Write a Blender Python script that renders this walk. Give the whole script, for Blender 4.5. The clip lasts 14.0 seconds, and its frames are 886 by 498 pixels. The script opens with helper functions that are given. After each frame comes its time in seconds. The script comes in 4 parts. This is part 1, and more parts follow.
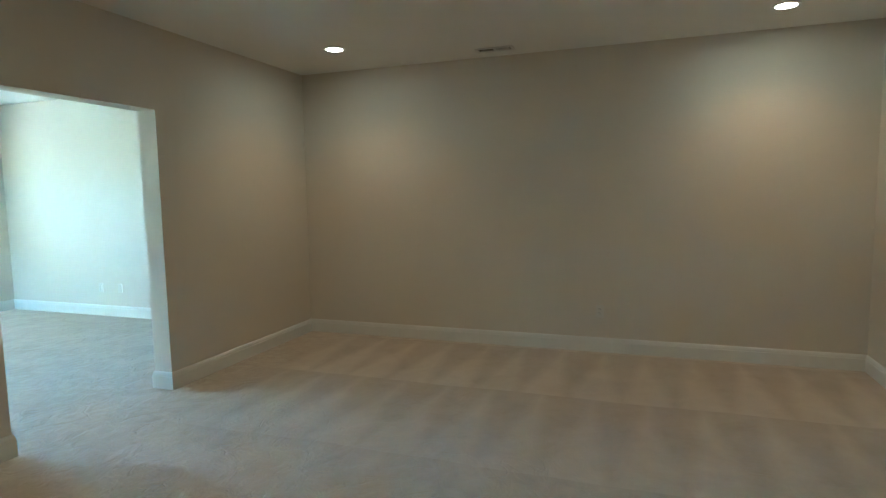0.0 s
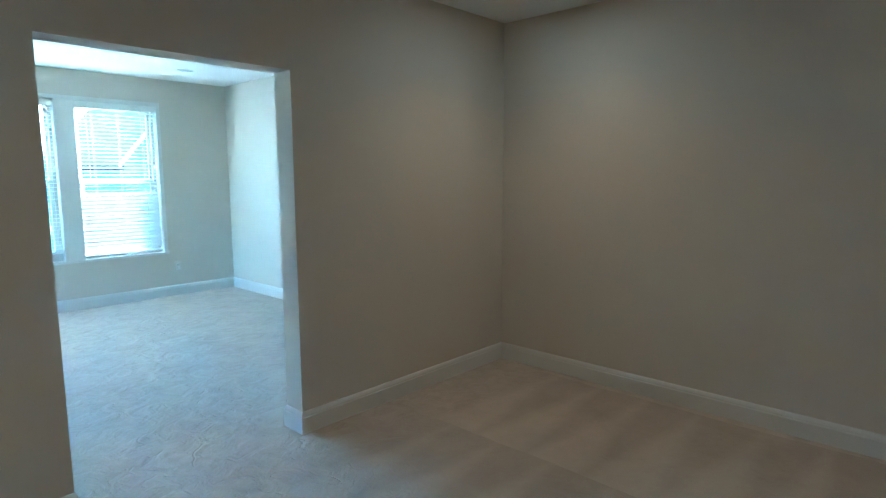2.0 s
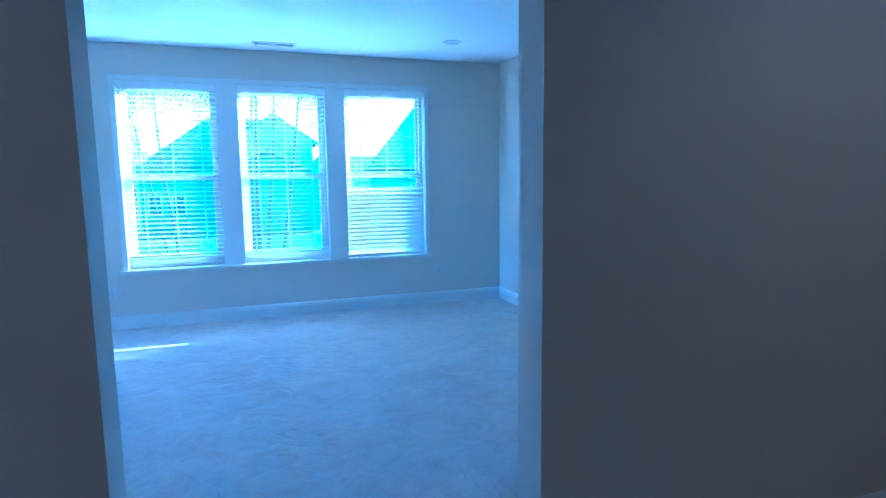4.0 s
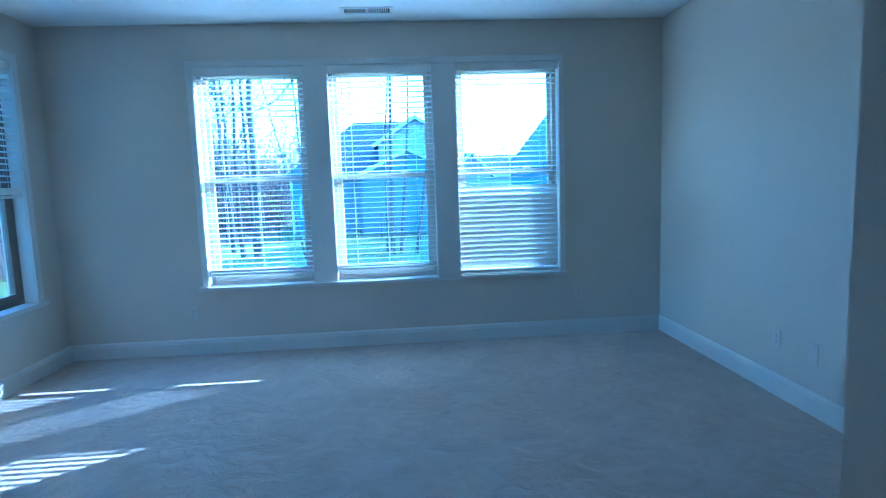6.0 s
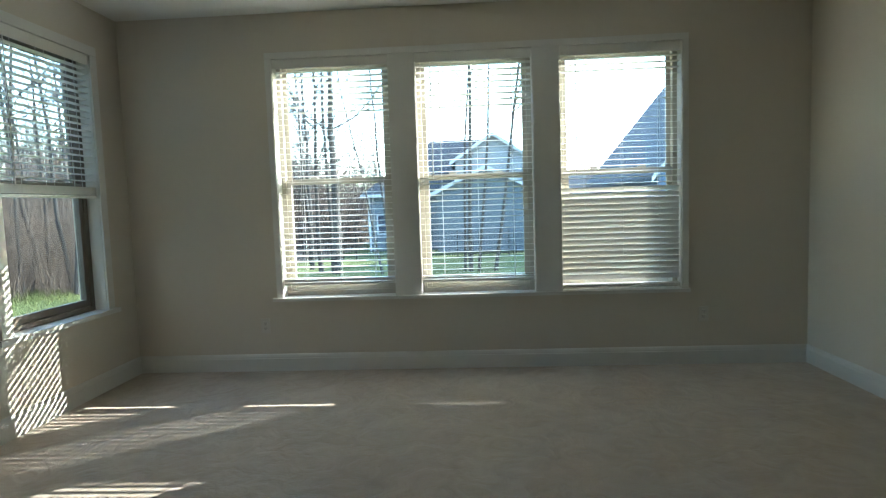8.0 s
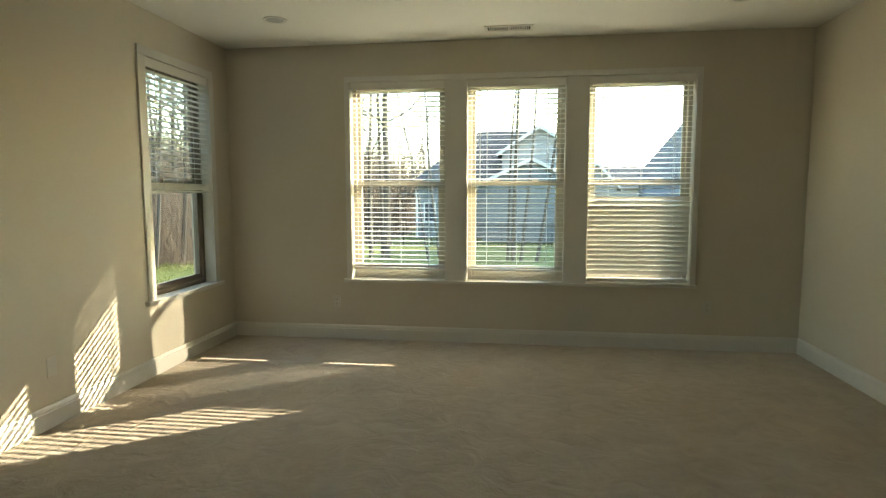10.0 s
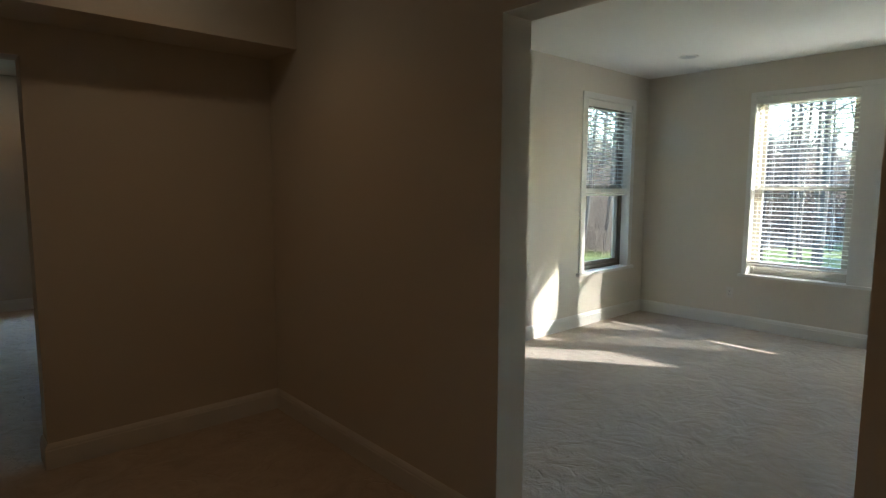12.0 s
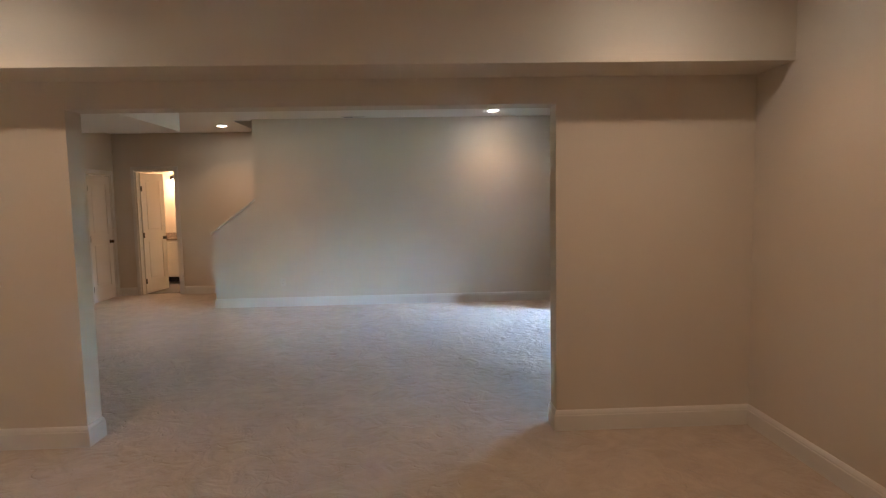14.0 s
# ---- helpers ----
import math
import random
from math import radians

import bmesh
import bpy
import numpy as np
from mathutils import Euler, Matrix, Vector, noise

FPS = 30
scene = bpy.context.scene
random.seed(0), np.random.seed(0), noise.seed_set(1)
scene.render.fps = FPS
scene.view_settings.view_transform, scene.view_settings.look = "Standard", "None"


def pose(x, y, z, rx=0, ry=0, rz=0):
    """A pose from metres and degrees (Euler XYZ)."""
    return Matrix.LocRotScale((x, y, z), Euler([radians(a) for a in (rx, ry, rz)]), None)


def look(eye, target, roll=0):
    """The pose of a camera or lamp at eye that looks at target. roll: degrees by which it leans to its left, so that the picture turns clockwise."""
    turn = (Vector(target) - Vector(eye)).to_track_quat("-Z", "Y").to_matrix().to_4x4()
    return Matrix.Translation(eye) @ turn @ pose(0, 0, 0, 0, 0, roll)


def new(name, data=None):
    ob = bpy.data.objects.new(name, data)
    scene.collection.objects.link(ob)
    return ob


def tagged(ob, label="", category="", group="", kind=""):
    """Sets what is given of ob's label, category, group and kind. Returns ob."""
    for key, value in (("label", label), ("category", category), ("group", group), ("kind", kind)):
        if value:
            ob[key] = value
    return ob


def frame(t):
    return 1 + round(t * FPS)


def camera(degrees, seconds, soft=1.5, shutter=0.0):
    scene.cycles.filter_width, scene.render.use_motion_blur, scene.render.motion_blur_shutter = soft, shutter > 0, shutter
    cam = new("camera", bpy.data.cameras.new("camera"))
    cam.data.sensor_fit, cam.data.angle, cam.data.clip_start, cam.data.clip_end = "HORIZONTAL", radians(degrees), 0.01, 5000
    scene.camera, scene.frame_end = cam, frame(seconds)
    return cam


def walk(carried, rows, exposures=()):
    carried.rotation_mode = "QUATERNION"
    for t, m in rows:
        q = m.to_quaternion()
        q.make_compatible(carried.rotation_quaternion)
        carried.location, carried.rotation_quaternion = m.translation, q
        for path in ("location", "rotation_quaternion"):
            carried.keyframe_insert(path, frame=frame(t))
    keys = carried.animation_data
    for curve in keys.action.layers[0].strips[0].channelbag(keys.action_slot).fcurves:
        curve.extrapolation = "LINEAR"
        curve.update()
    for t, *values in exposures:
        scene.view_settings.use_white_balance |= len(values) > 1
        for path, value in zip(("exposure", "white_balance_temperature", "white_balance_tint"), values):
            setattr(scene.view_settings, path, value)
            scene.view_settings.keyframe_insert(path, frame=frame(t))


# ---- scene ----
cam = camera(75.6, 14.0, soft=1.2)
PATH = [
    (0, (-3.357, -3.436, 1.481), (-1.482, -2.771, 1.286), -1.0),
    (0.5, (-3.031, -3.261, 1.533), (-1.181, -2.534, 1.309), -0.5),
    (1, (-2.593, -3.198, 1.508), (-0.83, -2.281, 1.28), -0.3),
    (1.5, (-2.207, -3.113, 1.53), (-0.573, -1.983, 1.296), 0.1),
    (2, (-1.824, -2.861, 1.548), (-0.373, -1.509, 1.291), -0.2),
    (2.5, (-1.49, -2.609, 1.544), (-0.238, -1.071, 1.285), -0.1),
    (3, (-1.234, -2.282, 1.535), (-0.207, -0.587, 1.264), -0.6),
    (3.5, (-1.015, -1.906, 1.512), (-0.195, -0.101, 1.247), -0.0),
    (4, (-0.825, -1.524, 1.426), (-0.196, 0.359, 1.184), -0.8),
    (4.2, (-0.779, -1.375, 1.427), (-0.218, 0.529, 1.176), -0.6),
    (6.3, (-0.319, -0.105, 1.389), (-0.212, 1.879, 1.16), -2.3),
    (6.5, (-0.349, -0.022, 1.374), (-0.261, 1.963, 1.149), -2.4),
    (7, (-0.441, 0.266, 1.335), (-0.435, 2.257, 1.144), -2.2),
    (7.5, (-0.491, 0.408, 1.26), (-0.563, 2.4, 1.107), -2.0),
    (10, (-0.425, -0.504, 1.387), (-0.691, 1.469, 1.192), -0.1),
    (10.5, (-0.336, -0.787, 1.436), (-0.798, 1.148, 1.229), 0.1),
    (11, (-0.156, -1.119, 1.437), (-0.902, 0.725, 1.233), 0.3),
    (11.5, (0.031, -1.422, 1.416), (-1.092, 0.22, 1.218), 0.5),
    (12, (0.32, -1.651, 1.478), (-1.163, -0.326, 1.263), 0.2),
    (12.5, (0.505, -1.796, 1.501), (-1.249, -0.86, 1.284), -0.3),
    (13, (0.656, -1.973, 1.527), (-1.24, -1.369, 1.32), -0.5),
    (13.5, (0.701, -2.111, 1.557), (-1.263, -1.789, 1.355), -0.8),
    (14, (0.422, -2.151, 1.516), (-1.569, -2.073, 1.348), -1.1),
]

EXPOSURES = [
    (0.0, 6.48, 4500, -13), (1.0, 6.46, 4350, -11), (2.0, 6.25, 4000, -9), (3.0, 5.90, 3600, -3), (4.2, 5.25, 3000, 4), (6.3, 4.25, 3600, 0), (6.5, 4.15, 3750, 0),
    (7.0, 3.95, 4550, 2), (7.5, 3.80, 5150, 3), (7.7, 3.80, 5450, 3), (9.8, 3.90, 8300, 2), (11.2, 3.92, 8300, 4), (12.0, 4.12, 6100, 8), (12.5, 4.85, 5450, 13),
    (13.0, 5.80, 5350, 16), (13.5, 6.42, 5550, 19), (14.0, 6.60, 5650, 17),
]
walk(cam, [(t, look(eye, aim, roll)) for t, eye, aim, roll in PATH], EXPOSURES)

# ---- plan, in metres ----
EAST, WEST, NORTH, SOUTH = 1.972, -3.187, 4.705, -5.13      # inner faces of the two near rooms
PART0, PART1 = 0.0, 0.166                                  # partition between dark room and window room
DOOR_L, DOOR_R, DOOR_H = -1.194, 0.0, 2.132                 # cased opening in the partition
WIDE_S, WIDE_N, WIDE_H = -4.29, -1.285, 2.11               # wide opening to the stair hall
HALL_E, HALL_W, HALL_N, HALL_S = -3.353, -8.05, 1.6, -7.30
BACK = -9.5
CEIL = 2.74
SILL, HEAD = 0.578, 2.405

# ---- light ----
SUN_TO = Vector((1.44, 1.03, 0.80)).normalized()
SUN_EL = math.asin(SUN_TO.z)
SUN_AZ = math.atan2(SUN_TO.x, SUN_TO.y)
world = bpy.data.worlds.new("sky")
world.use_nodes = True
scene.world = world
wn = world.node_tree
sky = wn.nodes.new("ShaderNodeTexSky")
sky.sky_type = "NISHITA"
sky.sun_disc = False
sky.sun_elevation = SUN_EL
sky.sun_rotation = SUN_AZ
sky.air_density, sky.dust_density, sky.ozone_density = 1.0, 0.4, 1.0
wn.links.new(sky.outputs["Color"], wn.nodes["Background"].inputs["Color"])
wn.nodes["Background"].inputs["Strength"].default_value = 0.15
sun_data = bpy.data.lights.new("sun", "SUN")
sun_data.energy, sun_data.angle, sun_data.color = 1.8, radians(0.3), (1.0, 0.95, 0.87)
sun = new("sun", sun_data)
sun.matrix_world = look(SUN_TO * 30, (0, 0, 0))
LAMP_W = 0.042
LAMP_COLOUR = (1.0, 0.49, 0.19)

# ---- materials ----


def mat(name, base, rough=0.6, metal=0.0, vary=0.06, scale=3.0, fine=60.0, bump=0.05, dist=0.002, spec=0.5, second=None, coords="Object"):
    """A surface with broad blotches and fine grain in its colour, and a fine relief."""
    m = bpy.data.materials.new(name)
    m.use_nodes = True
    nt = m.node_tree
    b = nt.nodes["Principled BSDF"]
    b.inputs["Roughness"].default_value = rough
    b.inputs["Metallic"].default_value = metal
    b.inputs["Specular IOR Level"].default_value = spec
    tc = nt.nodes.new("ShaderNodeTexCoord")
    n1 = nt.nodes.new("ShaderNodeTexNoise")
    n1.inputs["Scale"].default_value = scale
    n1.inputs["Detail"].default_value = 4
    n2 = nt.nodes.new("ShaderNodeTexNoise")
    n2.inputs["Scale"].default_value = fine
    n2.inputs["Detail"].default_value = 3
    for n in (n1, n2):
        nt.links.new(tc.outputs[coords], n.inputs["Vector"])
    add = nt.nodes.new("ShaderNodeMath")
    add.operation = "ADD"
    nt.links.new(n1.outputs["Fac"], add.inputs[0])
    nt.links.new(n2.outputs["Fac"], add.inputs[1])
    ramp = nt.nodes.new("ShaderNodeMapRange")
    ramp.inputs["From Min"].default_value = 0.6
    ramp.inputs["From Max"].default_value = 1.4
    nt.links.new(add.outputs[0], ramp.inputs["Value"])
    mix = nt.nodes.new("ShaderNodeMix")
    mix.data_type = "RGBA"
    lo = [c * (1 - vary) for c in base]
    hi = [min(1, c * (1 + vary)) for c in (second or base)]
    mix.inputs["A"].default_value = (*lo, 1)
    mix.inputs["B"].default_value = (*hi, 1)
    nt.links.new(ramp.outputs[0], mix.inputs["Factor"])
    nt.links.new(mix.outputs["Result"], b.inputs["Base Color"])
    bp = nt.nodes.new("ShaderNodeBump")
    bp.inputs["Strength"].default_value = bump
    bp.inputs["Distance"].default_value = dist
    nt.links.new(n2.outputs["Fac"], bp.inputs["Height"])
    nt.links.new(bp.outputs[0], b.inputs["Normal"])
    return m


def glow(name, colour, strength):
    m = bpy.data.materials.new(name)
    m.use_nodes = True
    b = m.node_tree.nodes["Principled BSDF"]
    b.inputs["Base Color"].default_value = (0.8, 0.8, 0.8, 1)
    b.inputs["Emission Color"].default_value = (*colour, 1)
    b.inputs["Emission Strength"].default_value = strength
    return m


def glass_mat():
    m = bpy.data.materials.new("window_glass")
    m.use_nodes = True
    nt = m.node_tree
    nt.nodes.remove(nt.nodes["Principled BSDF"])
    tr = nt.nodes.new("ShaderNodeBsdfTransparent")
    tr.inputs["Color"].default_value = (0.93, 0.96, 0.95, 1)
    gl = nt.nodes.new("ShaderNodeBsdfGlossy")
    gl.inputs["Roughness"].default_value = 0.02
    lw = nt.nodes.new("ShaderNodeLayerWeight")
    pw = nt.nodes.new("ShaderNodeMath")
    pw.operation = "POWER"
    pw.inputs[1].default_value = 4.0
    nt.links.new(lw.outputs["Facing"], pw.inputs[0])
    fr = nt.nodes.new("ShaderNodeMath")
    fr.operation = "MULTIPLY_ADD"
    fr.inputs[1].default_value = 0.6
    fr.inputs[2].default_value = 0.03
    nt.links.new(pw.outputs[0], fr.inputs[0])
    mx = nt.nodes.new("ShaderNodeMixShader")
    nt.links.new(fr.outputs[0], mx.inputs[0])
    nt.links.new(tr.outputs[0], mx.inputs[1])
    nt.links.new(gl.outputs[0], mx.inputs[2])
    nt.links.new(mx.outputs[0], nt.nodes["Material Output"].inputs["Surface"])
    return m


def carpet_mat():
    """Beige cut pile: fibres, scuffed tufts and the broad wedges left by a vacuum cleaner."""
    m = bpy.data.materials.new("carpet")
    m.use_nodes = True
    nt = m.node_tree
    b = nt.nodes["Principled BSDF"]
    b.inputs["Roughness"].default_value = 0.95
    b.inputs["Specular IOR Level"].default_value = 0.1
    b.inputs["Sheen Weight"].default_value = 0.25
    b.inputs["Sheen Roughness"].default_value = 0.5
    N, L = nt.nodes.new, nt.links.new
    tc = N("ShaderNodeTexCoord")

    def noise_tex(scale, detail, warp=0.0):
        n = N("ShaderNodeTexNoise")
        n.inputs["Scale"].default_value = scale
        n.inputs["Detail"].default_value = detail
        n.inputs["Distortion"].default_value = warp
        L(tc.outputs["Object"], n.inputs["Vector"])
        return n

    def math_node(op, a, c, clamp=False):
        n = N("ShaderNodeMath")
        n.operation = op
        n.use_clamp = clamp
        for i, v in enumerate((a, c)):
            if isinstance(v, (int, float)):
                n.inputs[i].default_value = v
            else:
                L(v, n.inputs[i])
        return n.outputs[0]

    fibre = noise_tex(260.0, 2)
    tuft = noise_tex(22.0, 4, 1.2)
    broad = noise_tex(3.2, 4, 0.6)
    # vacuum wedges: stripes across x whose width grows along the stroke
    sep = N("ShaderNodeSeparateXYZ")
    L(tc.outputs["Object"], sep.inputs[0])
    wob = math_node("MULTIPLY", noise_tex(1.3, 2).outputs["Fac"], 0.10)
    yy = math_node("ADD", sep.outputs["Y"], wob)
    saw = math_node("FRACT", math_node("DIVIDE", yy, 0.36), 0)
    tri = math_node("ABSOLUTE", math_node("SUBTRACT", saw, 0.5), 0)
    along = math_node("FRACT", math_node("DIVIDE", math_node("SUBTRACT", 1.95, math_node("ADD", sep.outputs["X"], wob)), 1.2), 0)
    wedge = N("ShaderNodeMapRange")
    wedge.inputs["From Min"].default_value = -0.13
    wedge.inputs["From Max"].default_value = 0.13
    L(math_node("SUBTRACT", math_node("MULTIPLY", along, 0.45), tri), wedge.inputs["Value"])
    east = N("ShaderNodeMapRange")
    east.inputs["From Min"].default_value = -1.3
    east.inputs["From Max"].default_value = 0.2
    L(sep.outputs["X"], east.inputs["Value"])
    south = N("ShaderNodeMapRange")
    south.inputs["From Min"].default_value = -0.2
    south.inputs["From Max"].default_value = -0.7
    L(sep.outputs["Y"], south.inputs["Value"])
    brushed = math_node("MULTIPLY", east.outputs[0], south.outputs[0])
    trodden = math_node("SUBTRACT", 1.0, math_node("MULTIPLY", brushed, 0.75))
    wedge_on = math_node("ADD", math_node("MULTIPLY", math_node("MULTIPLY", math_node("SUBTRACT", wedge.outputs[0], 0.5), brushed), 0.48), 0.15)
    scuff = noise_tex(5.5, 3, 1.6)
    scuffs = math_node("MULTIPLY", math_node("SUBTRACT", scuff.outputs["Fac"], 0.5), math_node("MULTIPLY", trodden, 0.9))
    shade = math_node("ADD", wedge_on, math_node("MULTIPLY", tuft.outputs["Fac"], 0.25))
    shade = math_node("ADD", shade, scuffs)
    # broken crescents where feet have parted the pile, their shadow lines painted in
    crease = N("ShaderNodeMapRange")
    crease.inputs["From Min"].default_value = 0.03
    crease.inputs["From Max"].default_value = 0.0
    L(math_node("ABSOLUTE", math_node("SUBTRACT", noise_tex(4.5, 1, 0.8).outputs["Fac"], 0.5), 0), crease.inputs["Value"])
    broken = N("ShaderNodeMapRange")
    broken.inputs["From Min"].default_value = 0.50
    broken.inputs["From Max"].default_value = 0.60
    L(noise_tex(6.0, 1).outputs["Fac"], broken.inputs["Value"])
    creases = math_node("MULTIPLY", math_node("MULTIPLY", crease.outputs[0], broken.outputs[0]), trodden)
    threshold = N("ShaderNodeMapRange")
    threshold.inputs["From Min"].default_value = 2.0
    threshold.inputs["From Max"].default_value = 0.6
    L(sep.outputs["Y"], threshold.inputs["Value"])
    creases = math_node("MULTIPLY", creases, threshold.outputs[0])
    # shade in the creases, darkened in the colour besides the relief below
    shade = math_node("SUBTRACT", shade, math_node("MULTIPLY", creases, 0.12))
    shade = math_node("ADD", shade, math_node("MULTIPLY", fibre.outputs["Fac"], 0.4))
    shade = math_node("ADD", shade, math_node("MULTIPLY", broad.outputs["Fac"], 0.85))
    rng = N("ShaderNodeMapRange")
    rng.inputs["From Min"].default_value = 0.42
    rng.inputs["From Max"].default_value = 1.38
    L(shade, rng.inputs["Value"])
    mix = N("ShaderNodeMix")
    mix.data_type = "RGBA"
    mix.inputs["A"].default_value = (0.385, 0.312, 0.238, 1)
    mix.inputs["B"].default_value = (0.57, 0.485, 0.388, 1)
    L(rng.outputs[0], mix.inputs["Factor"])
    L(mix.outputs["Result"], b.inputs["Base Color"])
    bp = N("ShaderNodeBump")
    bp.inputs["Strength"].default_value = 0.6
    bp.inputs["Distance"].default_value = 0.022
    relief = math_node("ADD", math_node("MULTIPLY", tuft.outputs["Fac"], 0.3), math_node("MULTIPLY", math_node("MULTIPLY", scuff.outputs["Fac"], trodden), 1.4))
    relief = math_node("SUBTRACT", relief, math_node("MULTIPLY", creases, 0.35))
    L(math_node("ADD", relief, math_node("MULTIPLY", fibre.outputs["Fac"], 0.10)), bp.inputs["Height"])
    L(bp.outputs[0], b.inputs["Normal"])
    return m


PAINT = mat("wall_paint", (0.62, 0.56, 0.465), 0.75, vary=0.02, scale=1.5, fine=180, bump=0.08, dist=0.001)
CEIL_PAINT = mat("ceiling_paint", (0.80, 0.785, 0.735), 0.85, vary=0.02, scale=1.5, fine=150, bump=0.1, dist=0.001)
TRIM = mat("trim_paint", (0.68, 0.66, 0.61), 0.35, vary=0.015, scale=4, fine=90, bump=0.02, dist=0.0005)
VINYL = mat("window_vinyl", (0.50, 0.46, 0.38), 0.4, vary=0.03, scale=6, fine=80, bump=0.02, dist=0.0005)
# frame vinyl of the west window, its backlit shade put into the colour
VINYL_BACKLIT = mat("window_frame_dark", (0.16, 0.13, 0.10), 0.45, vary=0.05, scale=6, fine=80, bump=0.02, dist=0.0005)
SLAT = mat("blind_slat", (0.74, 0.72, 0.66), 0.4, vary=0.03, scale=5, fine=70, bump=0.03, dist=0.0005)
CORD = mat("blind_cord", (0.72, 0.70, 0.65), 0.8, vary=0.05, scale=20, fine=200)
PLASTIC = mat("plate_plastic", (0.62, 0.58, 0.51), 0.35, vary=0.02, scale=8, fine=60, bump=0.0)
DARK = mat("dark_slot", (0.02, 0.02, 0.02), 0.7, vary=0.1)
BRONZE = mat("oil_rubbed_bronze", (0.06, 0.045, 0.035), 0.35, 0.8, vary=0.1, scale=15)
DOOR_PAINT = mat("door_paint", (0.78, 0.76, 0.71), 0.4, vary=0.02, scale=3, fine=90, bump=0.03, dist=0.0006)
GRANITE = mat("granite", (0.10, 0.085, 0.07), 0.2, vary=0.5, scale=40, fine=160, second=(0.3, 0.25, 0.2))
TILE = mat("bath_tile", (0.17, 0.15, 0.13), 0.35, vary=0.1, scale=6, fine=60)
CARPET = carpet_mat()
GLASS = glass_mat()
LENS_OFF = mat("lamp_lens", (0.42, 0.42, 0.41), 0.3, vary=0.02)
LENS_ON = glow("lamp_glow", (1.0, 0.80, 0.55), 1.2)
GRASS_BLADE = mat("grass_blade", (0.10, 0.12, 0.03), 0.8, vary=0.3, scale=1.2, fine=9, spec=0.2, second=(0.14, 0.15, 0.05))
BARK = mat("bark", (0.022, 0.018, 0.015), 0.9, vary=0.3, scale=3, fine=22, bump=0.7, dist=0.02, second=(0.075, 0.062, 0.052))
BRUSH = mat("brush_stem", (0.05, 0.034, 0.024), 0.9, vary=0.3, scale=1, fine=12, second=(0.10, 0.07, 0.05))
SHINGLE = mat("roof_shingle", (0.032, 0.034, 0.04), 0.9, vary=0.25, scale=2, fine=14, bump=0.4, dist=0.02)
SIDING_A = mat("siding_blue_grey", (0.11, 0.13, 0.15), 0.6, vary=0.05, scale=1, fine=20)
SIDING_B = mat("siding_grey", (0.25, 0.255, 0.26), 0.6, vary=0.05, scale=1, fine=20)
SIDING_C = mat("siding_slate", (0.075, 0.115, 0.18), 0.6, vary=0.05, scale=1, fine=20)
HOUSE_TRIM = mat("house_trim", (0.52, 0.53, 0.53), 0.5, vary=0.03)
HOUSE_GLASS = mat("house_window_glass", (0.05, 0.06, 0.08), 0.08, vary=0.1)
IRON = mat("fence_iron", (0.02, 0.02, 0.02), 0.5, 0.3, vary=0.1)
BRICKISH = mat("deck_wood", (0.20, 0.11, 0.07), 0.8, vary=0.25, scale=3, fine=25)


def ground_mat():
    """Winter lawn that gives way to leaf litter under the woods."""
    m = mat("lawn", (0.068, 0.085, 0.025), 0.95, spec=0.05, vary=0.3, scale=0.6, fine=18, bump=0.6, dist=0.04, second=(0.115, 0.12, 0.05))
    nt = m.node_tree
    N, L = nt.nodes.new, nt.links.new
    grass = [n for n in nt.nodes if n.bl_idname == "ShaderNodeMix"][0]
    tc = N("ShaderNodeTexCoord")
    sep = N("ShaderNodeSeparateXYZ")
    L(tc.outputs["Object"], sep.inputs[0])
    nz = N("ShaderNodeTexNoise")
    nz.inputs["Scale"].default_value = 0.25
    nz.inputs["Detail"].default_value = 5
    L(tc.outputs["Object"], nz.inputs["Vector"])
    litter = N("ShaderNodeTexNoise")
    litter.inputs["Scale"].default_value = 7
    litter.inputs["Detail"].default_value = 6
    L(tc.outputs["Object"], litter.inputs["Vector"])
    lit = N("ShaderNodeMix")
    lit.data_type = "RGBA"
    lit.inputs["A"].default_value = (0.09, 0.06, 0.042, 1)
    lit.inputs["B"].default_value = (0.20, 0.14, 0.095, 1)
    L(litter.outputs["Fac"], lit.inputs["Factor"])
    far = N("ShaderNodeMath")
    far.operation = "MULTIPLY_ADD"
    L(nz.outputs["Fac"], far.inputs[0])
    far.inputs[1].default_value = 4.0
    bay = N("ShaderNodeMath")
    bay.operation = "SUBTRACT"
    bay.inputs[0].default_value = 13.0
    L(sep.outputs["Y"], bay.inputs[1])
    clip = N("ShaderNodeMath")
    clip.operation = "MAXIMUM"
    clip.inputs[1].default_value = 0.0
    L(bay.outputs[0], clip.inputs[0])
    line = N("ShaderNodeMath")
    line.operation = "MULTIPLY_ADD"
    line.inputs[1].default_value = 0.7
    L(clip.outputs[0], line.inputs[0])
    L(sep.outputs["X"], line.inputs[2])
    L(line.outputs[0], far.inputs[2])
    edge = N("ShaderNodeMapRange")
    edge.inputs["From Min"].default_value = -6.0
    edge.inputs["From Max"].default_value = -6.8
    L(far.outputs[0], edge.inputs["Value"])
    mx = N("ShaderNodeMix")
    mx.data_type = "RGBA"
    L(edge.outputs[0], mx.inputs["Factor"])
    L(grass.outputs["Result"], mx.inputs["A"])
    L(lit.outputs["Result"], mx.inputs["B"])
    L(mx.outputs["Result"], nt.nodes["Principled BSDF"].inputs["Base Color"])
    return m


LAWN = ground_mat()

# ---- mesh helpers ----


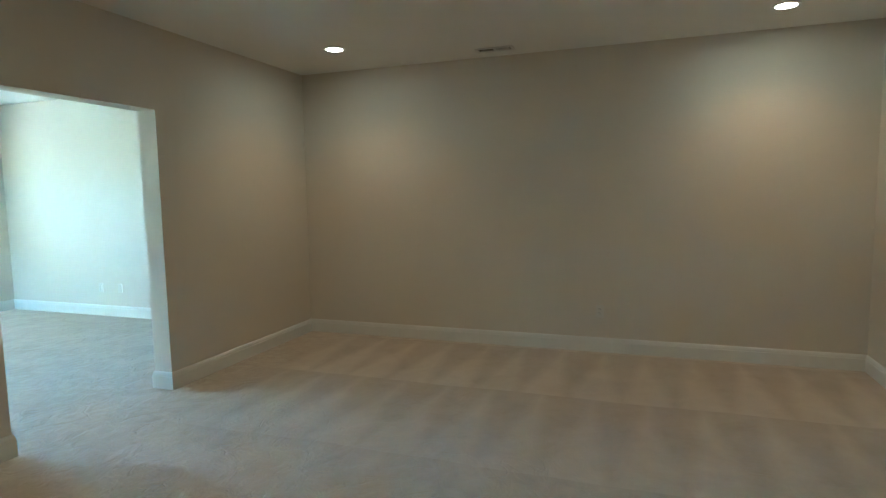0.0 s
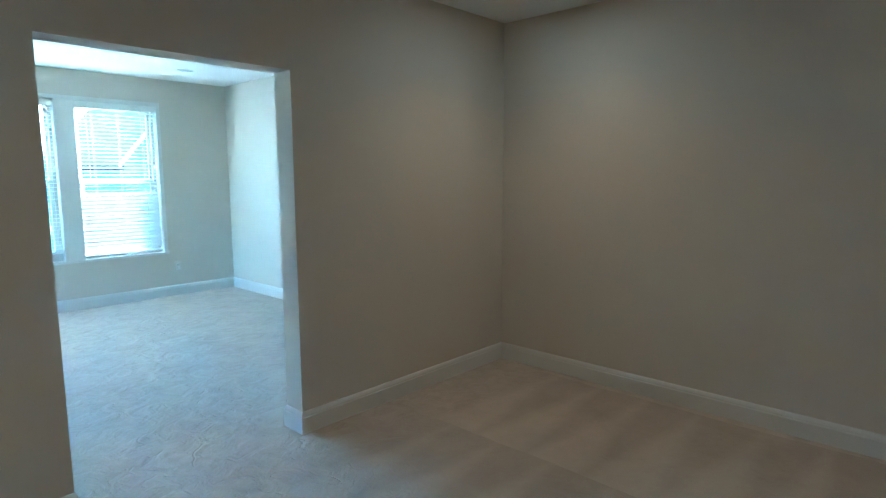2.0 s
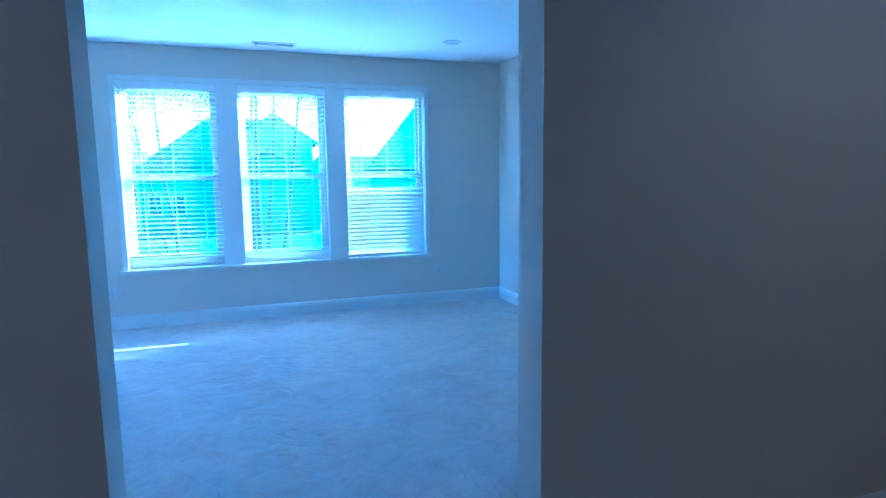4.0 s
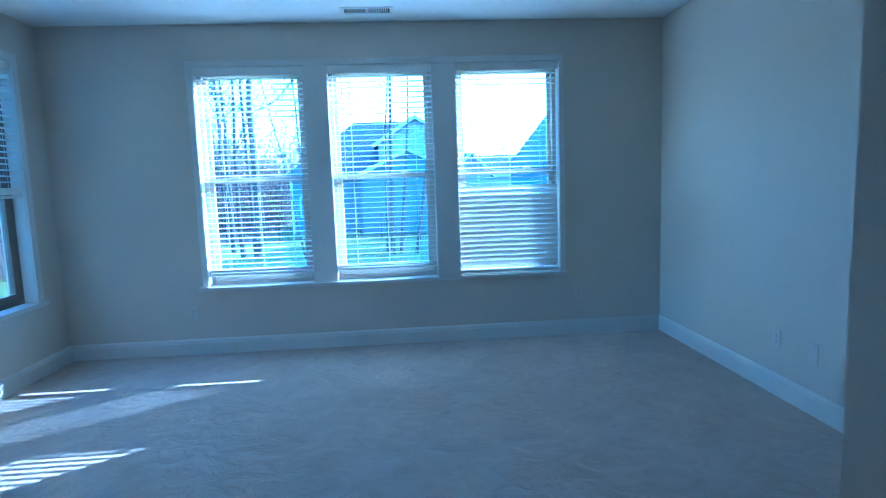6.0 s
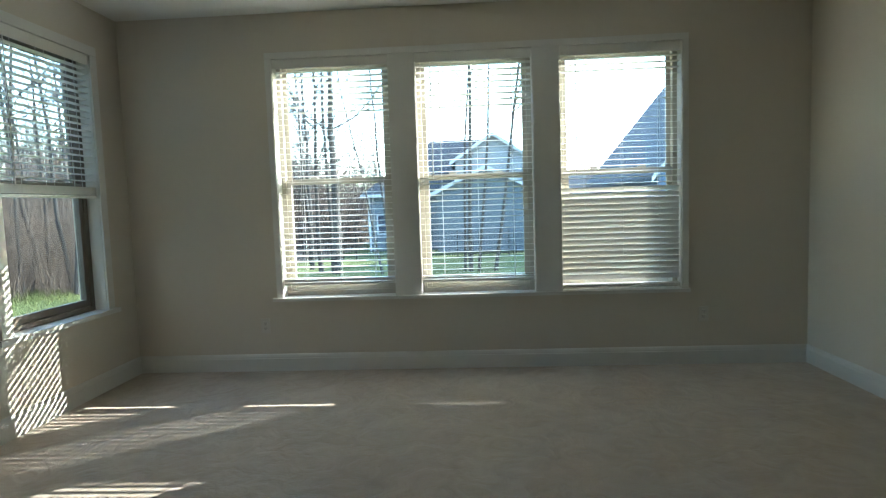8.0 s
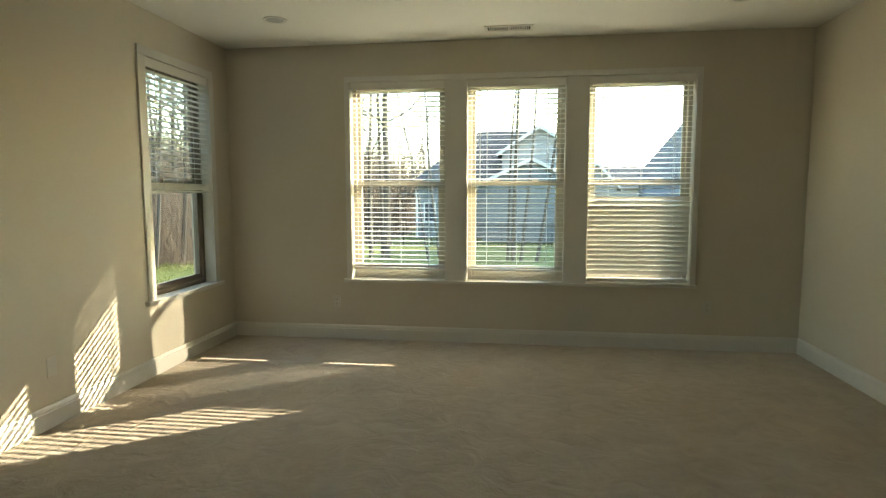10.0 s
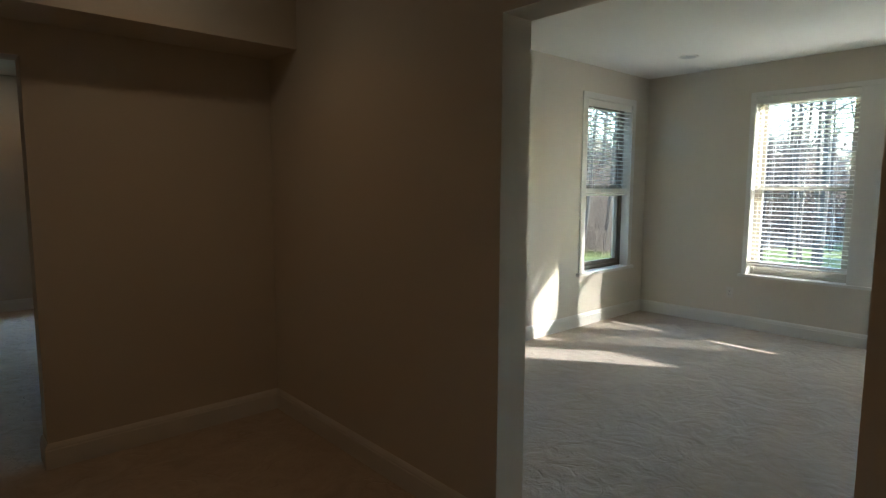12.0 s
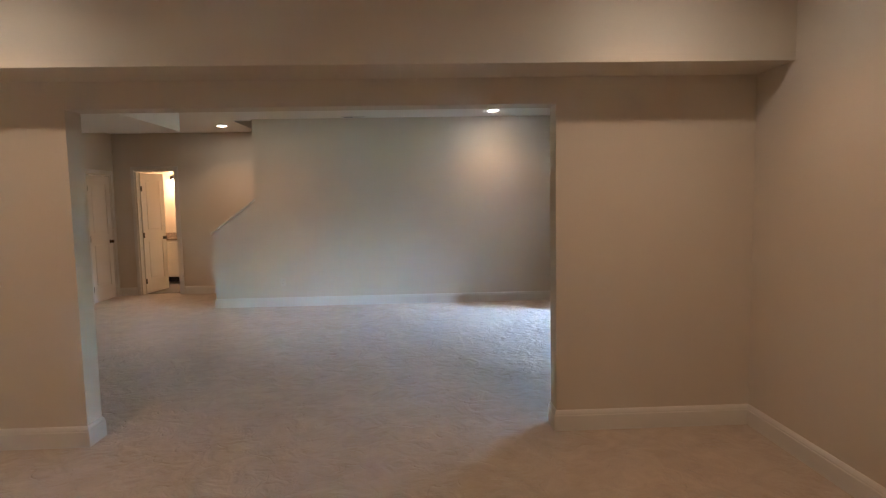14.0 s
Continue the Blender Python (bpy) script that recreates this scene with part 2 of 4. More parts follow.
def to_object(name, bm, material, parent=None, label=""):
    me = bpy.data.meshes.new(name)
    bmesh.ops.recalc_face_normals(bm, faces=bm.faces)
    bm.to_mesh(me)
    bm.free()
    for mm in (material if isinstance(material, (list, tuple)) else [material]):
        me.materials.append(mm)
    ob = new(name, me)
    if parent is not None:
        ob.parent = parent
    if label:
        ob["label"] = label
    return ob


def part(name, bm, material, parent, label=""):
    return to_object(name, bm, material, parent, label)


def share(name, me, parent, at=(0, 0, 0), turn=(0, 0, 0)):
    ob = new(name, me)
    ob.parent = parent
    ob.location = at
    ob.rotation_euler = [radians(a) for a in turn]
    return ob


def box(bm, x0, x1, y0, y1, z0, z1, bevel=0.0, seg=2):
    r = bmesh.ops.create_cube(bm, size=1.0)
    vs = r["verts"]
    for v in vs:
        v.co = Vector(((x0 + x1) / 2 + v.co.x * (x1 - x0), (y0 + y1) / 2 + v.co.y * (y1 - y0), (z0 + z1) / 2 + v.co.z * (z1 - z0)))
    if bevel:
        es = list({e for v in vs for e in v.link_edges})
        bmesh.ops.bevel(bm, geom=es, offset=bevel, segments=seg, affect="EDGES", profile=0.5)
    return bm


def boxes(*dims, bevel=0.0):
    bm = bmesh.new()
    for d in dims:
        box(bm, *d, bevel=bevel)
    return bm


def ring(bm, r0, r1, z0, z1, n=32):
    """A flat ring with thickness, from radius r0 to r1."""
    rows = [(r0, z0), (r1, z0), (r1, z1), (r0, z1)]
    vs = [[bm.verts.new((r * math.cos(2 * math.pi * i / n), r * math.sin(2 * math.pi * i / n), z)) for r, z in rows] for i in range(n)]
    for i in range(n):
        a, b = vs[i], vs[(i + 1) % n]
        for k in range(4):
            bm.faces.new((a[k], b[k], b[(k + 1) % 4], a[(k + 1) % 4]))
    return bm


def lathe(bm, profile, n=24, axis="z", at=(0, 0, 0)):
    """A turned solid from (radius, height) pairs."""
    def place(r, h, a):
        c, s = r * math.cos(a), r * math.sin(a)
        v = {"z": (c, s, h), "y": (c, h, s), "x": (h, c, s)}[axis]
        return Vector(v) + Vector(at)
    rings = [[bm.verts.new(place(r, h, 2 * math.pi * i / n)) for i in range(n)] for r, h in profile]
    for a, b in zip(rings, rings[1:]):
        for i in range(n):
            bm.faces.new((a[i], a[(i + 1) % n], b[(i + 1) % n], b[i]))
    bm.faces.new(list(reversed(rings[0])))
    bm.faces.new(rings[-1])
    return bm


def wall(name, axis, a0, a1, f0, f1, z0, z1, holes=(), material=None, label=""):
    """A wall along axis from a0 to a1, its faces at f0 and f1, with rectangular holes (b0, b1, w0, w1) cut through."""
    us = sorted({a0, a1, *[h[0] for h in holes], *[h[1] for h in holes]})
    ws = sorted({z0, z1, *[max(z0, h[2]) for h in holes], *[h[3] for h in holes]})
    bm = bmesh.new()
    cache = {}

    def vert(u, f, w):
        k = (round(u, 5), round(f, 5), round(w, 5))
        if k not in cache:
            cache[k] = bm.verts.new((u, f, w) if axis == "x" else (f, u, w))
        return cache[k]

    def solid(i, j):
        if not (0 <= i < len(us) - 1 and 0 <= j < len(ws) - 1):
            return False
        u, w = (us[i] + us[i + 1]) / 2, (ws[j] + ws[j + 1]) / 2
        return not any(h[0] < u < h[1] and h[2] < w < h[3] for h in holes)

    for i in range(len(us) - 1):
        for j in range(len(ws) - 1):
            if not solid(i, j):
                continue
            u0, u1, w0, w1 = us[i], us[i + 1], ws[j], ws[j + 1]
            for f in (f0, f1):
                bm.faces.new([vert(u0, f, w0), vert(u1, f, w0), vert(u1, f, w1), vert(u0, f, w1)])
            for ok, (p, q) in ((solid(i - 1, j), ((u0, w0), (u0, w1))), (solid(i + 1, j), ((u1, w0), (u1, w1))),
                               (solid(i, j - 1), ((u0, w0), (u1, w0))), (solid(i, j + 1), ((u0, w1), (u1, w1)))):
                if not ok:
                    bm.faces.new([vert(p[0], f0, p[1]), vert(q[0], f0, q[1]), vert(q[0], f1, q[1]), vert(p[0], f1, p[1])])
    return tagged(to_object(name, bm, material or PAINT), label or "smooth beige painted drywall wall", "wall", kind="structure")


BASE_PROFILE = [(0.0, 0.0), (0.016, 0.0), (0.016, 0.098), (0.013, 0.104), (0.013, 0.112), (0.009, 0.124), (0.004, 0.132), (0.0, 0.135)]


def moulding(name, plan, profile, z=0.0, closed=False, material=None, label="white painted baseboard with a moulded top edge", category="baseboard"):
    """Sweeps a profile of (out, up) along a plan line; out points to the left of the way."""
    bm = bmesh.new()
    pts = [Vector(p) for p in plan]
    n = len(pts)
    rows = []
    for i, p in enumerate(pts):
        before = (p - pts[i - 1]).normalized() if i > 0 else None
        after = (pts[i + 1] - p).normalized() if i < n - 1 else None
        d0, d1 = before or after, after or before
        n0, n1 = Vector((-d0.y, d0.x)), Vector((-d1.y, d1.x))
        m = (n0 + n1) / (1 + n0.dot(n1))
        rows.append([bm.verts.new((p.x + m.x * o, p.y + m.y * o, z + u)) for o, u in profile])
    for a, b in zip(rows, rows[1:]):
        for k in range(len(profile)):
            k2 = (k + 1) % len(profile)
            bm.faces.new((a[k], b[k], b[k2], a[k2]))
    bm.faces.new(rows[0])
    bm.faces.new(rows[-1])
    return tagged(to_object(name, bm, material or TRIM), label, category, kind="structure")


def tube(bm, p, q, r0, r1, n=5):
    d = (q - p)
    if d.length < 1e-6:
        return
    a = d.normalized().orthogonal().normalized()
    b = d.normalized().cross(a)
    vs = [[bm.verts.new(c + (a * math.cos(2 * math.pi * i / n) + b * math.sin(2 * math.pi * i / n)) * r) for i in range(n)] for c, r in ((p, r0), (q, r1))]
    for i in range(n):
        bm.faces.new((vs[0][i], vs[0][(i + 1) % n], vs[1][(i + 1) % n], vs[1][i]))


# ---- large structure ----
wall("wall_partition", "x", WEST, EAST, PART0, PART1, 0, CEIL, [(DOOR_L, DOOR_R, -1, DOOR_H)], label="beige drywall partition with a wide plain opening")
N_OPEN = [(-1.995, -1.105), (-0.910, -0.030), (0.163, 1.055)]
wall("wall_north", "x", WEST - 0.2, EAST + 0.2, NORTH, NORTH + 0.2, -0.3, CEIL + 0.2, [(a, b, SILL, HEAD) for a, b in N_OPEN], label="beige drywall wall with three tall windows")
W_OPEN = (3.48, 4.35)
wall("wall_west_window", "y", PART0, NORTH, WEST - 0.2, WEST, -0.3, CEIL + 0.2, [(W_OPEN[0], W_OPEN[1], SILL, HEAD)], label="beige drywall wall with one tall window")
wall("wall_east", "y", SOUTH, NORTH, EAST, EAST + 0.2, -0.3, CEIL + 0.2)
wall("wall_south", "x", HALL_E, EAST + 0.2, SOUTH - 0.2, SOUTH, 0, CEIL)
wall("wall_west_opening", "y", SOUTH, PART0, HALL_E, WEST, 0, CEIL, [(WIDE_S, WIDE_N, -1, WIDE_H)], label="beige drywall wall with a wide opening to the stair hall")


def slab(name, x0, x1, y0, y1, z0, z1, material, label, category):
    return tagged(to_object(name, boxes((x0, x1, y0, y1, z0, z1)), material), label, category, kind="structure")


slab("floor", HALL_E, EAST, SOUTH, NORTH, -0.12, 0.0, CARPET, "beige cut-pile carpet with vacuum marks and scuffed tufts", "carpet")
slab("floor_hall", -12.2, HALL_E, HALL_S - 1.2, HALL_N, -0.12, 0.0, CARPET, "beige cut-pile carpet of the stair hall", "carpet")
slab("ceiling", HALL_E, EAST, SOUTH, NORTH, CEIL, CEIL + 0.12, CEIL_PAINT, "flat white painted drywall ceiling", "ceiling")
slab("ceiling_soffit", WEST, -2.815, SOUTH, PART0, 2.274, CEIL, PAINT, "boxed beige drywall soffit above the wide opening", "soffit")

# stair hall
DOOR_GLASS = (-6.95, -5.3)
wall("wall_hall_north", "x", HALL_W - 0.12, HALL_E, HALL_N, HALL_N + 0.2, 0, CEIL, [(DOOR_GLASS[0], DOOR_GLASS[1], 0.03, 2.08)], label="beige drywall wall with a glazed patio door")
wall("wall_hall_east_n", "y", PART0, HALL_N, HALL_E, WEST - 0.2, 0, CEIL)
wall("wall_hall_east_s", "y", HALL_S - 0.15, SOUTH - 0.2, HALL_E, HALL_E + 0.15, 0, CEIL)
wall("wall_hall_stub", "y", -0.28, HALL_N, -7.32, -7.2, 0, CEIL)
wall("wall_hall_side", "x", BACK, HALL_E, HALL_S - 0.15, HALL_S, 0, CEIL, [(-9.38, -8.68, -1, 2.05)], label="beige drywall wall with a closed door")
BATH_Y = (-6.95, -6.29)
wall("wall_hall_back", "y", HALL_S - 0.15, HALL_N, BACK - 0.12, BACK, 0, CEIL + 1.6, [(BATH_Y[0], BATH_Y[1], -1, 2.12)], label="beige drywall wall behind the stair with a bathroom doorway")
# stair side wall: full height to the north, a sloped knee wall at its south end
KNEE = [(-5.18, 0), (-5.18, 1.10), (-4.55, 1.57), (-4.55, CEIL), (1.6, CEIL), (1.6, 0)]
bm = bmesh.new()
fr = [bm.verts.new((HALL_W, y, z)) for y, z in KNEE]
bk = [bm.verts.new((HALL_W - 0.12, y, z)) for y, z in KNEE]
bm.faces.new(fr)
bm.faces.new(bk)
for i in range(len(KNEE)):
    j = (i + 1) % len(KNEE)
    bm.faces.new((fr[i], fr[j], bk[j], bk[i]))
tagged(to_object("wall_stair", bm, PAINT), "pale drywall stair wall with a sloped knee wall end", "wall", kind="structure")
# capped slope of the knee wall
bm = bmesh.new()
sl = Vector((0, -4.55 + 5.18, 1.57 - 1.10)).normalized()
up = Vector((0, -sl.z, sl.y))
p0, p1 = Vector((0, -5.18, 1.10)) - sl * 0.03, Vector((0, -4.55, 1.57))
vs = []
for p in (p0, p1):
    for x in (HALL_W + 0.02, HALL_W - 0.14):
        for u in (0.002, 0.03):
            q = p + up * u
            vs.append(bm.verts.new((x, q.y, q.z)))
for f in ((0, 1, 3, 2), (4, 6, 7, 5), (0, 4, 5, 1), (2, 3, 7, 6), (1, 5, 7, 3), (0, 2, 6, 4)):
    bm.faces.new([vs[i] for i in f])
tagged(to_object("trim_knee_cap", bm, TRIM), "white painted sloped cap on the knee wall", "trim", kind="structure")
slab("ceiling_hall", HALL_W - 0.12, HALL_E, HALL_S, HALL_N, CEIL, CEIL + 0.12, CEIL_PAINT, "flat white painted drywall ceiling", "ceiling")
slab("ceiling_landing", BACK, HALL_W - 0.12, HALL_S, -4.85, CEIL, CEIL + 0.12, CEIL_PAINT, "flat white ceiling beside the open stairwell", "ceiling")
slab("ceiling_stairwell", BACK - 0.12, HALL_W, -4.85, HALL_N, CEIL + 1.6, CEIL + 1.72, CEIL_PAINT, "ceiling high above the dark stairwell", "ceiling")
wall("wall_stairwell_east", "y", -4.85, HALL_N, HALL_W - 0.12, HALL_W, CEIL + 0.12, CEIL + 1.6)
wall("wall_stairwell_south", "x", BACK, HALL_W - 0.12, -4.97, -4.85, CEIL + 0.12, CEIL + 1.6)
wall("wall_stairwell_north", "x", BACK, HALL_W - 0.12, HALL_N, HALL_N + 0.12, 0, CEIL + 1.6)
slab("hall_bulkhead", -7.29, HALL_E, HALL_S, -5.265, 2.485, CEIL, CEIL_PAINT, "white boxed ceiling bulkhead in the stair hall", "bulkhead")

# bathroom behind the open door
BX0, BX1, BY0, BY1 = -11.6, BACK - 0.12, -8.0, -5.5
wall("wall_bath_west", "y", BY0, BY1, BX0 - 0.1, BX0, 0, CEIL)
wall("wall_bath_north", "x", BX0, BX1, BY1, BY1 + 0.1, 0, CEIL)
wall("wall_bath_south", "x", BX0, BX1, BY0 - 0.1, BY0, 0, CEIL)
slab("ceiling_bath", BX0, BX1, BY0, BY1, CEIL, CEIL + 0.1, CEIL_PAINT, "white bathroom ceiling", "ceiling")
bath_floor = slab("floor_bath", BX0, BX1, BY0, BY1, 0.002, 0.012, TILE, "dark bathroom floor tiles", "floor")
# closet behind the closed door
slab("wall_closet", -9.5, -8.4, HALL_S - 0.5, HALL_S - 0.4, 0, CEIL, PAINT, "plain wall behind the closed door", "wall")

# outer shell, so that no daylight leaks in
slab("roof_shell_hall", -12.4, -3.4, HALL_S - 1.4, HALL_N + 0.2, CEIL + 1.75, CEIL + 1.85, SHINGLE, "flat cover above the hall", "roof")
slab("roof_shell", -3.4, EAST + 0.2, HALL_S - 1.4, NORTH + 0.2, CEIL + 1.75, CEIL + 1.85, SHINGLE, "flat cover above the rooms", "roof")
slab("wall_shell_south", -12.4, EAST + 0.2, HALL_S - 1.4, HALL_S - 1.3, -0.3, CEIL + 1.75, SIDING_B, "outer wall", "wall")
slab("wall_shell_west", -12.4, -12.3, HALL_S - 1.3, HALL_N, -0.3, CEIL + 1.75, SIDING_B, "outer wall", "wall")
slab("wall_shell_east", EAST + 0.2, EAST + 0.3, HALL_S - 1.4, NORTH + 0.2, -0.3, CEIL + 1.75, SIDING_B, "outer wall", "wall")
slab("wall_shell_north", -3.39, EAST + 0.2, NORTH + 0.1, NORTH + 0.2, CEIL + 0.2, CEIL + 1.75, SIDING_B, "outer wall", "wall")
slab("wall_shell_hall", -12.3, HALL_E, HALL_N + 0.12, HALL_N + 0.2, CEIL, CEIL + 1.75, SIDING_B, "outer wall", "wall")
slab("wall_shell_side", -3.4, -3.3, HALL_N + 0.2, NORTH + 0.1, CEIL + 0.2, CEIL + 1.75, SIDING_B, "outer wall", "wall")

# baseboards
moulding("baseboard_a", [(-0.6, SOUTH), (EAST, SOUTH), (EAST, PART0), (DOOR_R, PART0), (DOOR_R, PART1), (EAST, PART1), (EAST, 2.0)], BASE_PROFILE)
moulding("baseboard_b", [(EAST, 2.0), (EAST, NORTH), (WEST, NORTH), (WEST, 2.0)], BASE_PROFILE)
moulding("baseboard_c", [(WEST, 2.0), (WEST, PART1), (DOOR_L, PART1), (DOOR_L, PART0), (WEST, PART0), (WEST, WIDE_N), (HALL_E, WIDE_N), (HALL_E, HALL_N), (DOOR_GLASS[1] + 0.08, HALL_N)], BASE_PROFILE)
moulding("baseboard_d", [(HALL_W, HALL_N), (HALL_W, -5.18), (HALL_W - 0.12, -5.18)], BASE_PROFILE)
moulding("baseboard_e", [(BACK, -5.0), (BACK, BATH_Y[1] + 0.075)], BASE_PROFILE)
moulding("baseboard_f", [(BACK, BATH_Y[0] - 0.075), (BACK, HALL_S), (-9.45, HALL_S)], BASE_PROFILE)
moulding("baseboard_g", [(-8.61, HALL_S), (HALL_E, HALL_S), (HALL_E, WIDE_S), (WEST, WIDE_S), (WEST, SOUTH), (-0.6, SOUTH)], BASE_PROFILE)


# ---- windows ----
def mapped(axis):
    """North windows run along x and look out to +y; the west one runs along y and looks out to -x."""
    if axis == "x":
        return lambda u, d, z: (u, NORTH + d, z)
    return lambda u, d, z: (WEST - d, u, z)


def wbox(bm, f, u0, u1, d0, d1, z0, z1, bevel=0.0):
    a, b = Vector(f(u0, d0, z0)), Vector(f(u1, d1, z1))
    box(bm, min(a.x, b.x), max(a.x, b.x), min(a.y, b.y), max(a.y, b.y), z0, z1, bevel=bevel)
    return bm


def wpart(name, f, dims, material, parent, label="", bevel=0.0):
    bm = bmesh.new()
    for d in dims:
        wbox(bm, f, *d, bevel=bevel)
    return part(name, bm, material, parent, label)


def single_hung(name, axis, u0, u1, frame_mat, label):
    f = mapped(axis)
    root = tagged(new(name), label, "window", kind="structure")
    g = 0.003
    # vinyl frame
    wpart("window_frame", f, [(u0 + g, u0 + 0.04, 0.085, 0.165, SILL + g, HEAD - g), (u1 - 0.04, u1 - g, 0.085, 0.165, SILL + g, HEAD - g),
                              (u0 + 0.04, u1 - 0.04, 0.085, 0.165, SILL + g, SILL + 0.04), (u0 + 0.04, u1 - 0.04, 0.085, 0.165, HEAD - 0.04, HEAD - g)], frame_mat, root, bevel=0.003)
    mid = 1.475
    a, b = u0 + 0.04, u1 - 0.04
    low = wpart("lower_sash", f, [(a, a + 0.038, 0.095, 0.125, SILL + 0.04, mid + 0.02), (b - 0.038, b, 0.095, 0.125, SILL + 0.04, mid + 0.02),
                                  (a + 0.038, b - 0.038, 0.095, 0.125, SILL + 0.04, SILL + 0.09), (a + 0.038, b - 0.038, 0.093, 0.125, mid - 0.022, mid + 0.022)], frame_mat, root, bevel=0.003)
    upp = wpart("upper_sash", f, [(a, a + 0.032, 0.13, 0.158, mid - 0.02, HEAD - 0.04), (b - 0.032, b, 0.13, 0.158, mid - 0.02, HEAD - 0.04),
                                  (a + 0.032, b - 0.032, 0.13, 0.158, HEAD - 0.075, HEAD - 0.04), (a + 0.032, b - 0.032, 0.13, 0.158, mid - 0.02, mid + 0.02)], frame_mat, root, bevel=0.003)
    for host, d, z0, z1 in ((low, 0.108, SILL + 0.088, mid - 0.02), (upp, 0.143, mid + 0.018, HEAD - 0.073)):
        p = wpart("pane", f, [(a + 0.03, b - 0.03, d, d + 0.004, z0, z1)], GLASS, host, "clear window glass")
        p.visible_shadow = False
    for k in (0.28, 0.72):
        u = a + (b - a) * k
        wpart("sash_lock", f, [(u - 0.03, u + 0.03, 0.075, 0.095, mid + 0.022, mid + 0.034), (u - 0.012, u + 0.02, 0.07, 0.09, mid + 0.034, mid + 0.044)], frame_mat, low, "small cream sash lock", bevel=0.002)
    return root


NAMES = iter(range(1, 10))
for a, b in N_OPEN:
    single_hung("window_%d" % next(NAMES), "x", a, b, VINYL, "cream vinyl single-hung window with clear panes")
single_hung("window_%d" % next(NAMES), "y", W_OPEN[0], W_OPEN[1], VINYL_BACKLIT, "single-hung window beside the lawn, its frame coloured dark as backlit")

# casings: head, two sides, mullion covers, stool and apron
f = mapped("x")
tri = tagged(new("trim_north_casing"), "white painted casing round the triple window", "trim", kind="structure")
wpart("head_casing", f, [(-2.042, 1.10, -0.016, -0.001, HEAD - 0.006, 2.448)], TRIM, tri, bevel=0.003)
wpart("side_casing", f, [(-2.042, -1.993, -0.016, -0.001, SILL, HEAD - 0.006)], TRIM, tri, bevel=0.003)
wpart("side_casing", f, [(1.053, 1.10, -0.016, -0.001, SILL, HEAD - 0.006)], TRIM, tri, bevel=0.003)
for a, b in ((-1.107, -0.908), (-0.032, 0.165)):
    wpart("mullion_casing", f, [(a, b, -0.012, -0.001, SILL, HEAD - 0.006)], TRIM, tri, bevel=0.002)
wpart("stool", f, [(-2.068, 1.105, -0.04, -0.001, SILL - 0.024, SILL + 0.002)] + [(a + 0.002, b - 0.002, -0.003, 0.085, SILL + 0.0005, SILL + 0.003) for a, b in N_OPEN], TRIM, tri, "white window stool with a rounded nose")
for a, b in N_OPEN:
    wpart("jamb_liner", f, [(a + 0.0005, a + 0.006, -0.002, 0.085, SILL + 0.003, HEAD - 0.006), (b - 0.006, b - 0.0005, -0.002, 0.085, SILL + 0.003, HEAD - 0.006),
                            (a + 0.0005, b - 0.0005, -0.002, 0.085, HEAD - 0.006, HEAD - 0.0005)], TRIM, tri)
f = mapped("y")
wc = tagged(new("trim_west_casing"), "white painted casing round the single window", "trim", kind="structure")
a, b = W_OPEN
wpart("head_casing", f, [(a - 0.085, b + 0.07, -0.016, -0.001, HEAD - 0.006, 2.465)], TRIM, wc, bevel=0.003)
wpart("side_casing", f, [(a - 0.085, a + 0.002, -0.016, -0.001, SILL, HEAD - 0.006)], TRIM, wc, bevel=0.003)
wpart("side_casing", f, [(b - 0.002, b + 0.07, -0.016, -0.001, SILL, HEAD - 0.006)], TRIM, wc, bevel=0.003)
wpart("stool", f, [(a - 0.12, b + 0.10, -0.04, -0.001, SILL - 0.03, SILL + 0.002), (a + 0.002, b - 0.002, -0.003, 0.085, SILL + 0.0005, SILL + 0.003)], TRIM, wc, "white window stool with a rounded nose")
wpart("jamb_liner", f, [(a + 0.0005, a + 0.006, -0.002, 0.085, SILL + 0.003, HEAD - 0.006), (b - 0.006, b - 0.0005, -0.002, 0.085, SILL + 0.003, HEAD - 0.006),
                        (a + 0.0005, b - 0.0005, -0.002, 0.085, HEAD - 0.006, HEAD - 0.0005)], TRIM, wc)


# ---- blinds ----
def slat_mesh(width):
    """One faux-wood slat, slightly crowned, along its local x."""
    bm = bmesh.new()
    n = 4
    rows = []
    for k in range(n + 1):
        t = k / n * 2 - 1
        rows.append((t * 0.023, 0.0014 * (1 - t * t)))
    prof = [(y, z + 0.0014) for y, z in rows] + [(y, z - 0.0014) for y, z in reversed(rows)]
    ends = [[bm.verts.new((x, y, z)) for y, z in prof] for x in (-width / 2, width / 2)]
    for i in range(len(prof)):
        j = (i + 1) % len(prof)
        bm.faces.new((ends[0][i], ends[0][j], ends[1][j], ends[1][i]))
    for e in ends:
        bm.faces.new(e)
    bmesh.ops.recalc_face_normals(bm, faces=bm.faces)
    me = bpy.data.meshes.new("slat")
    bm.to_mesh(me)
    bm.free()
    me.materials.append(SLAT)
    return me


